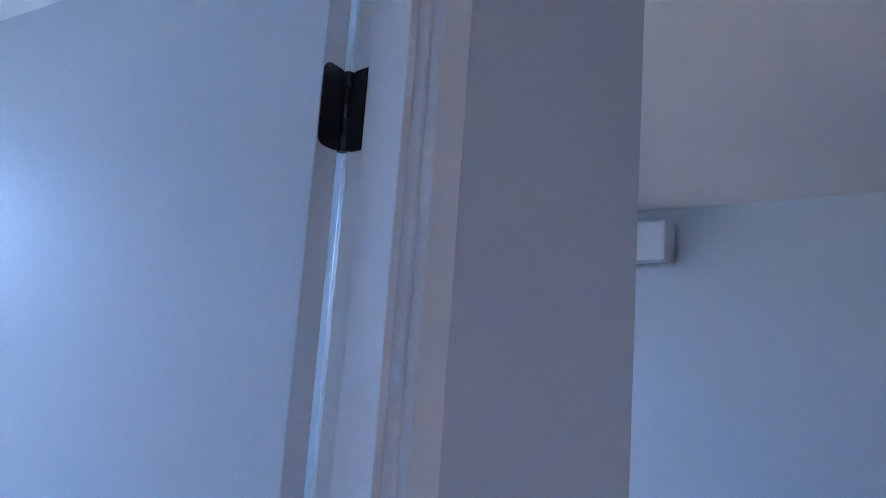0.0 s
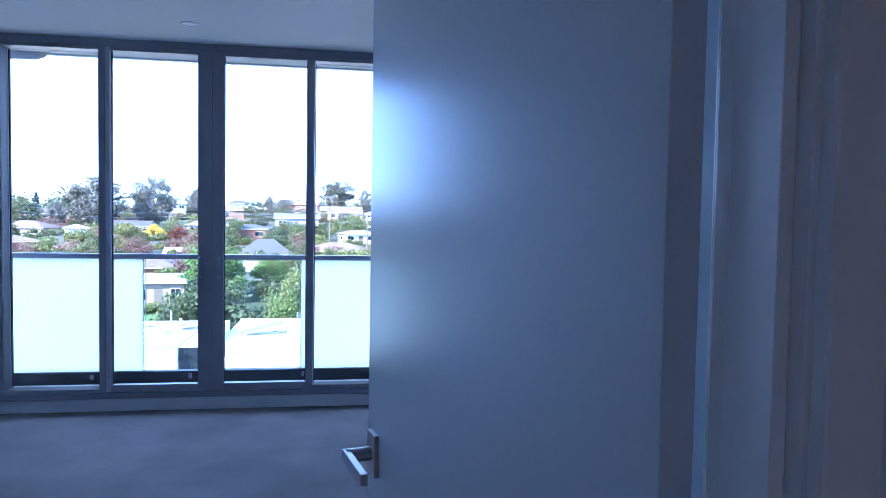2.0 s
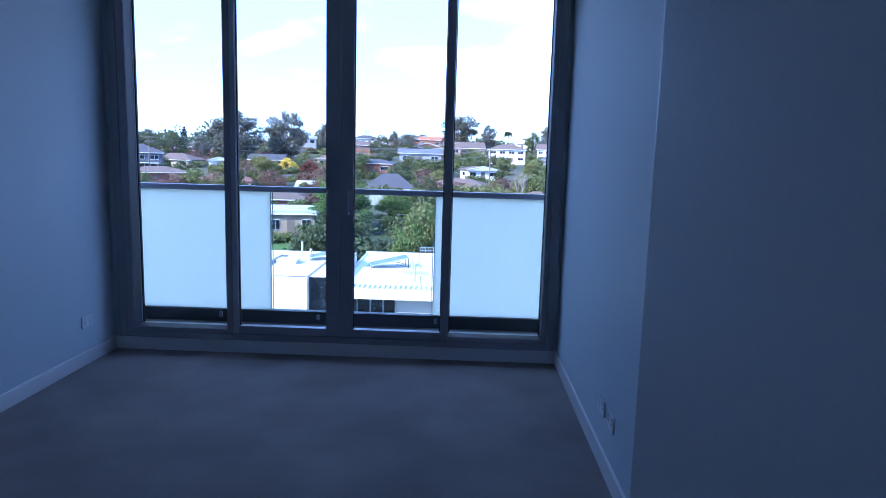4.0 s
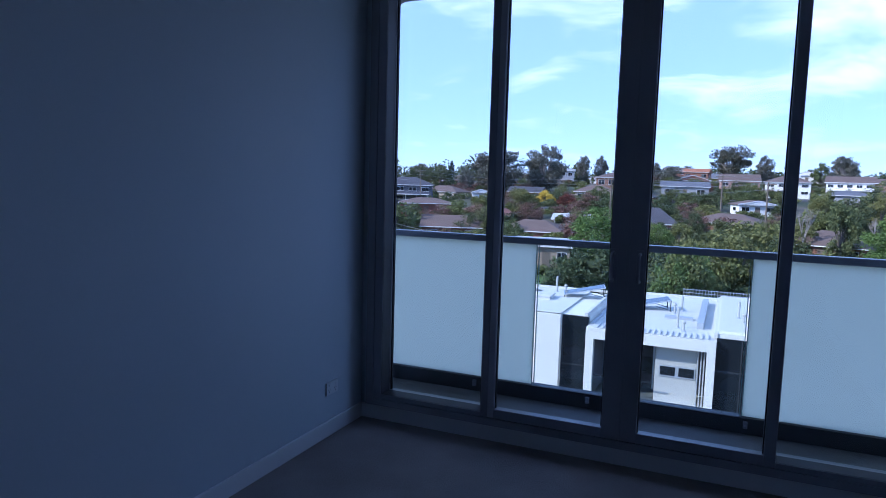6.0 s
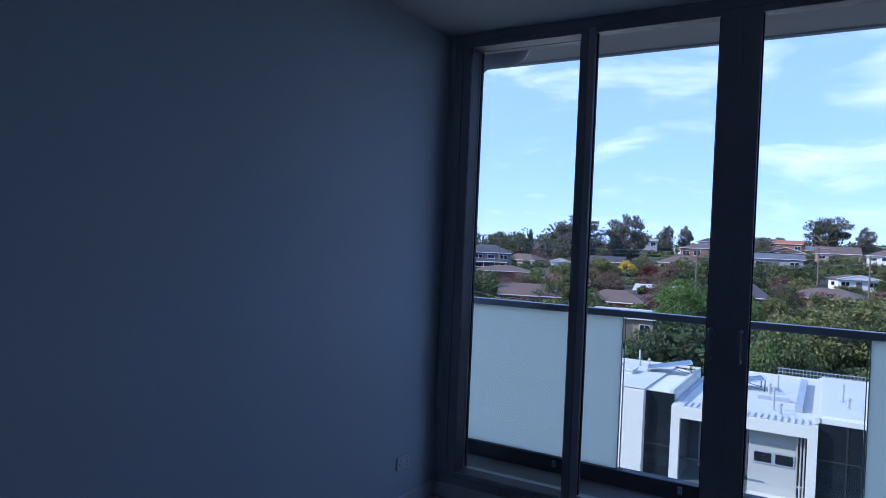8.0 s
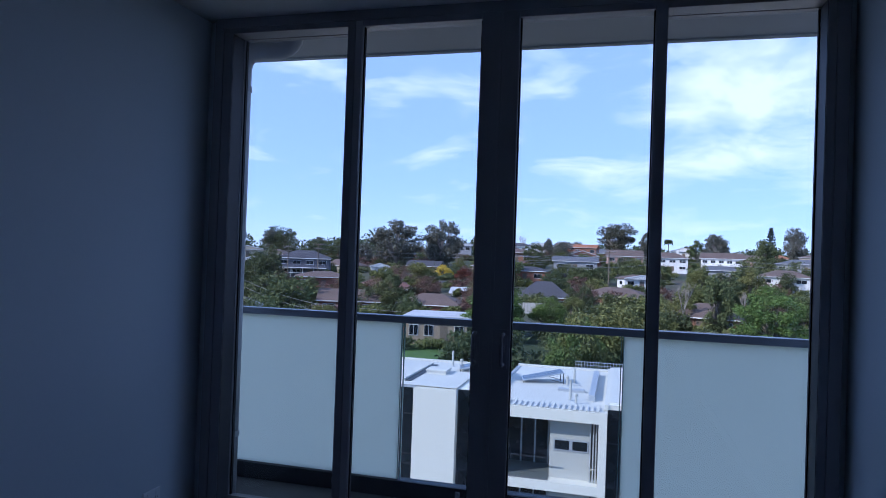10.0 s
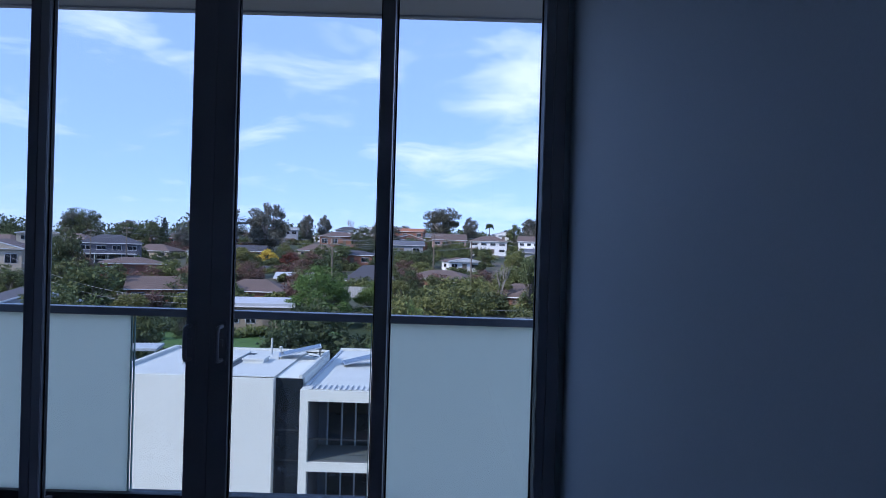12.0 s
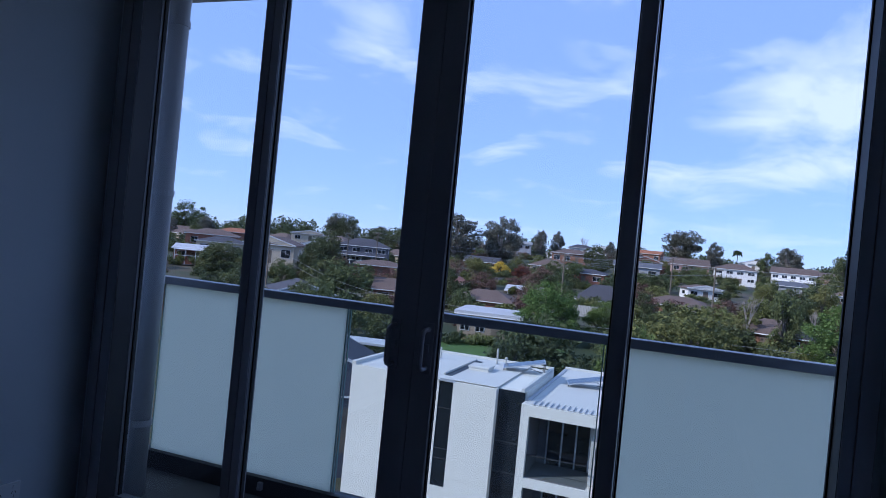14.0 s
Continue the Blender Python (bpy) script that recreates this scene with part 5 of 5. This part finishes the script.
TREES = {
    'hedge': [(-61.3, 109.3, 9.6, 6.8), (-8.8, 59.5, 7.6, 9.7), (-27.1, 72.5, 3.5, 3.8), (-11.1, 57.7, 6.9, 5.3), (-10.4, 58.7, 8.0, 8.1), (-62.9, 107.5, 7.8, 6.8), (-138.4, 259.5, 12.3, 11.6), (-23.1, 198.9, 7.9, 6.9), (-38.6, 139.8, 3.0, 5.1), (18.2, 110.6, 7.0, 6.8), (-211.0, 241.9, 14.2, 16.6), (-66.8, 114.0, 8.2, 5.7), (-150.0, 268.6, 13.8, 10.6), (-69.8, 95.7, 5.0, 5.2), (-109.2, 227.7, 7.3, 13.1), (-79.6, 182.3, 8.6, 10.3)],
    'bush': [(-37.5, 57.0, 5.6, 6.5), (-32.0, 60.5, 5.9, 5.5), (-43.5, 55.5, 5.2, 7.0), (-27.5, 63.0, 5.2, 5.0), (-36.0, 66.0, 6.6, 6.5), (-45.7, 87.1, 5.8, 9.9), (-42.8, 71.6, 4.9, 7.0), (-31.3, 163.4, 3.2, 6.6), (-20.9, 147.4, 5.4, 7.2), (28.3, 246.5, 8.5, 6.4), (-34.5, 99.5, 5.6, 5.5), (-39.5, 114.0, 5.5, 5.3), (11.6, 159.8, 3.2, 6.3), (-6.0, 159.8, 3.3, 5.5), (45.9, 223.4, 9.5, 7.8), (-7.4, 156.0, 3.5, 7.1), (32.2, 163.0, 6.9, 11.5), (-81.7, 103.7, 6.0, 8.6), (-49.4, 89.7, 6.1, 9.0), (-82.6, 102.9, 4.6, 8.0), (-60.8, 93.8, 4.3, 4.9), (-46.9, 97.1, 5.2, 3.8), (-26.9, 87.9, 4.9, 4.0), (14.4, 89.5, 7.9, 4.8), (23.8, 130.0, 4.5, 8.0), (44.0, 181.1, 4.7, 9.7)],
    'round': [(-13.1, 80.3, 7.5, 9.0), (18.9, 78.9, 8.3, 9.6), (-6.8, 85.6, 4.9, 6.1)],
    'olive': [(-40.1, 114.7, 6.0, 5.5), (3.2, 76.4, 7.0, 9.0), (-4.2, 95.0, 3.9, 4.3), (-1.5, 59.8, 9.1, 5.4), (18.7, 125.3, 4.1, 6.6), (16.4, 129.6, 5.9, 4.5), (23.4, 117.8, 7.1, 6.2), (18.1, 144.6, 5.9, 5.1), (-37.1, 127.1, 6.2, 6.9)],
    'gum': [(-63.9, 189.4, 14.8, 16.9), (-52.1, 200.1, 15.0, 13.9), (-51.6, 255.7, 11.4, 5.8), (-45.8, 261.0, 11.1, 5.9), (12.0, 254.4, 11.0, 7.4), (35.4, 252.5, 10.8, 9.6), (61.4, 253.4, 13.5, 8.5), (-58.2, 212.4, 12.2, 7.6), (-149.2, 268.1, 12.2, 13.7), (-137.0, 289.6, 9.6, 11.0)],
    'russet': [(-33.0, 118.0, 4.2, 6.0), (-47.5, 108.0, 4.4, 6.5), (-70.0, 128.0, 4.0, 7.0), (24.5, 104.0, 6.2, 5.0), (-3.5, 108.0, 4.6, 5.5), (-22.0, 112.0, 4.0, 5.0), (9.5, 118.0, 3.8, 5.0)],
    'yellow': [(-40.6, 158.4, 3.3, 5.2)],
    'red': [(-34.1, 153.1, 3.0, 4.6)],
    'bare': [(-36.1, 265.3, 11.2, 7.8), (10.6, 92.2, 7.7, 4.0), (18.5, 93.9, 7.1, 3.3)],
    'umbrella': [(1.2, 241.1, 13.9, 16.1)],
    'palm': [(18.9, 247.3, 9.6, 3.0)],
    'light': [(-1.3, 65.5, 6.7, 4.6), (-2.8, 59.0, 8.0, 3.2), (-2.0, 58.9, 7.6, 5.0)],
    'pine': [(53.9, 255.0, 14.2, 5.8), (-81.9, 196.0, 10.6, 3.7)],
}
rng_t = random.Random(7)
made_trees = []
for kind in TREES:
    for i, (x, y, h, w) in enumerate(TREES[kind]):
        made_trees.append(tree(kind, x, y, h, w, i % (3 if kind in ("hedge", "bush", "olive", "gum") else 2), rng_t.uniform(0, 6.28)))
# garden trees filling the slope between the houses
for i in range(140):
    r = rng_t.uniform(84, 300)
    a = radians(rng_t.uniform(-50, 24))
    x, y = 2.1 + r * math.sin(a), -2.9 + r * math.cos(a)
    if abs(math.degrees(a) + 14.8) < 2.2 and r < 165:
        continue
    kind = rng_t.choice(("hedge", "bush", "russet", "olive", "gum" if r > 215 else "bush", "hedge"))
    w = rng_t.uniform(3.5, 8.5)
    h = rng_t.uniform(2.6, 5.0) if kind != "gum" else rng_t.uniform(6.0, 9.0)
    made_trees.append(tree(kind, x, y, h, w, i % 3, rng_t.uniform(0, 6.28)))
# the prototypes stand behind the first copies of each kind
for key, e in list(PROTO.items()):
    for o in (*e.children, e):
        bpy.data.objects.remove(o)

# shrubs of the gardens, past counting: round the houses and along the slope
def shrubbery(name, label, spots, kind, seed):
    rng = np.random.default_rng(seed)
    cs = []
    for x, y, h, w in spots:
        cl = rng.normal(size=(16, 3)); cl /= np.linalg.norm(cl, axis=1)[:, None]
        cl *= rng.uniform(0.35, 0.8, 16)[:, None]
        q = rng.normal(size=(16, 32, 3)); q /= np.linalg.norm(q, axis=2)[:, :, None]
        q = cl[:, None, :] + q * rng.uniform(0.15, 0.42, (16, 32))[:, :, None]
        q = q.reshape(-1, 3) * np.array([w / 2, w / 2, h * 0.55])
        cs.append(q + np.array([x, y, ground_z(x, y) + h * 0.42]))
    v, f = quads(rng, np.concatenate(cs), 0.20)
    me = bpy.data.meshes.new(name)
    me.from_pydata(v.tolist(), [], f)
    me.materials.append(LEAF[kind])
    return tagged(new(name, me), label, "shrubs", kind="stuff")


spots = {"hedge": [], "bush": [], "olive": [], "russet": []}
for o in [o for o in scene.objects if o.name.split(".")[0] == "house"]:
    hw = max(abs(c.bound_box[0][0]) for c in o.children if c.name.startswith("wall"))
    hd = max(abs(c.bound_box[0][1]) for c in o.children if c.name.startswith("wall"))
    for k in range(5):
        p = o.matrix_basis @ Vector((rng_t.uniform(-1.25, 1.25) * hw, -hd - rng_t.uniform(1.8, 5.5), 0))
        spots[rng_t.choice(("hedge", "bush", "olive"))].append((p.x, p.y, rng_t.uniform(1.4, 3.2), rng_t.uniform(2.0, 4.5)))
for i in range(520):
    r, a = rng_t.uniform(80, 290), radians(rng_t.uniform(-50, 24))
    low = 0.6 if abs(math.degrees(a) + 14.8) < 1.8 and r < 165 else 1.0
    spots[rng_t.choice(("hedge", "hedge", "bush", "olive", "russet", "bush"))].append((2.1 + r * math.sin(a), -2.9 + r * math.cos(a), low * rng_t.uniform(1.5, 3.6), rng_t.uniform(2.5, 6.0)))
for i in range(80):
    r, a = rng_t.uniform(66, 92), radians(rng_t.uniform(-6, 23))
    spots[rng_t.choice(("hedge", "bush", "olive", "olive"))].append((2.1 + r * math.sin(a), -2.9 + r * math.cos(a), rng_t.uniform(1.8, 3.0), rng_t.uniform(3.5, 6.0)))
shrubbery("garden_shrubs", "dark evergreen shrubs filling the hillside gardens", spots["hedge"], "hedge", 21)
shrubbery("garden_shrubs", "mid-green shrubs filling the hillside gardens", spots["bush"], "bush", 22)
shrubbery("garden_shrubs", "olive-green shrubs filling the hillside gardens", spots["olive"], "olive", 23)
shrubbery("garden_shrubs", "leafless russet shrubs filling the hillside gardens", spots["russet"], "russet", 24)

# far woods on the skyline
rng = np.random.default_rng(5)
cs = []
for i in range(460):
    a = math.radians(rng.uniform(-62, 34)); r = rng.uniform(270 if a < -0.3 else 330, 620)
    x, y = 2.1 + r * math.sin(a), -2.9 + r * math.cos(a)
    g = ground_z(x, y)
    hh, ww = rng.uniform(5.5, 9.5) + (3.0 if a < -0.2 else 0.0), rng.uniform(8, 16)
    q = rng.normal(size=(260, 3)); q /= np.linalg.norm(q, axis=1)[:, None]
    q *= rng.uniform(0.35, 0.95, 260)[:, None]
    cs.append(np.array([x, y, g + hh * 0.5]) + q * np.array([ww / 2, ww / 2, hh * 0.5]))
v, f = quads(rng, np.concatenate(cs), 0.62)
me = bpy.data.meshes.new("far_woods")
me.from_pydata(v.tolist(), [], f)
me.materials.append(LEAF["hedge"])
tagged(new("far_woods", me), "dark distant bushland along the skyline", "woodland", kind="stuff")

# ---- poles and wires ----


def power_pole(x, y, z0, z1, rz):
    e = thing("power_pole", "weathered timber power pole with crossarms", "power pole", "power poles", at=(x, y, z0), rz=rz)
    h = z1 - z0
    tube("pole", (0, 0, -6), (0, 0, h), 0.15, M_TIMBER, e, r1=0.11, seg=10)
    for z, l in ((h - 0.35, 1.2), (h - 1.3, 0.9)):
        arm = box("crossarm", (-l, -0.17, z), (l, -0.06, z + 0.12), M_TIMBER, e)
        for k in (-0.9, -0.4, 0.4, 0.9):
            tube("insulator", (k * l, -0.115, z + 0.12), (k * l, -0.115, z + 0.3), 0.045, M_CLAD, arm, seg=8)
    return e


POLES = ((-65.2, 137.8, -5.5, 3.5, 20), (-74.4, 140.7, -5.5, 2.8, 20), (-59.2, 86.7, -9.5, -0.3, 30), (7.0, 112.7, -6.5, 2.4, -8), (-15.8, 104.5, -8.0, 2.4, 5), (-39.7, 168.4, -4.5, 2.4, 12), (-38.7, 83.2, -13.0, -5.8, 15), (0.1, 131.9, -5.0, 3.7, 0))
for p in POLES:
    power_pole(*p)


def wire(a, b, sag, r=0.022):
    a, b = Vector(a), Vector(b)
    bm = bmesh.new()
    bm_sweep(bm, [a.lerp(b, k / 16) - Vector((0, 0, sag * 4 * (k / 16) * (1 - k / 16))) for k in range(17)], r, 5)
    return tagged(part("overhead_wire", bm, M_WIRE), "thin grey overhead wire strung between poles", "wire", "overhead wires")


top = {i: Vector((p[0], p[1], p[3] - 0.1)) for i, p in enumerate(POLES)}
for i, j in ((0, 1), (0, 5), (5, 7), (4, 7), (3, 4), (2, 6), (1, 2)):
    for dz in (0.0, -1.0):
        wire(top[i] + Vector((0, 0, dz)), top[j] + Vector((0, 0, dz)), 0.9)
wire(top[6], (60, 74, -4.2), 1.2, 0.02)
wire(top[6] + Vector((0, 0, -0.8)), (60, 74, -5.0), 1.2, 0.02)
wire(top[3], (70, 120, 2.0), 1.0)
wire(top[7], (80, 150, 3.0), 1.2)
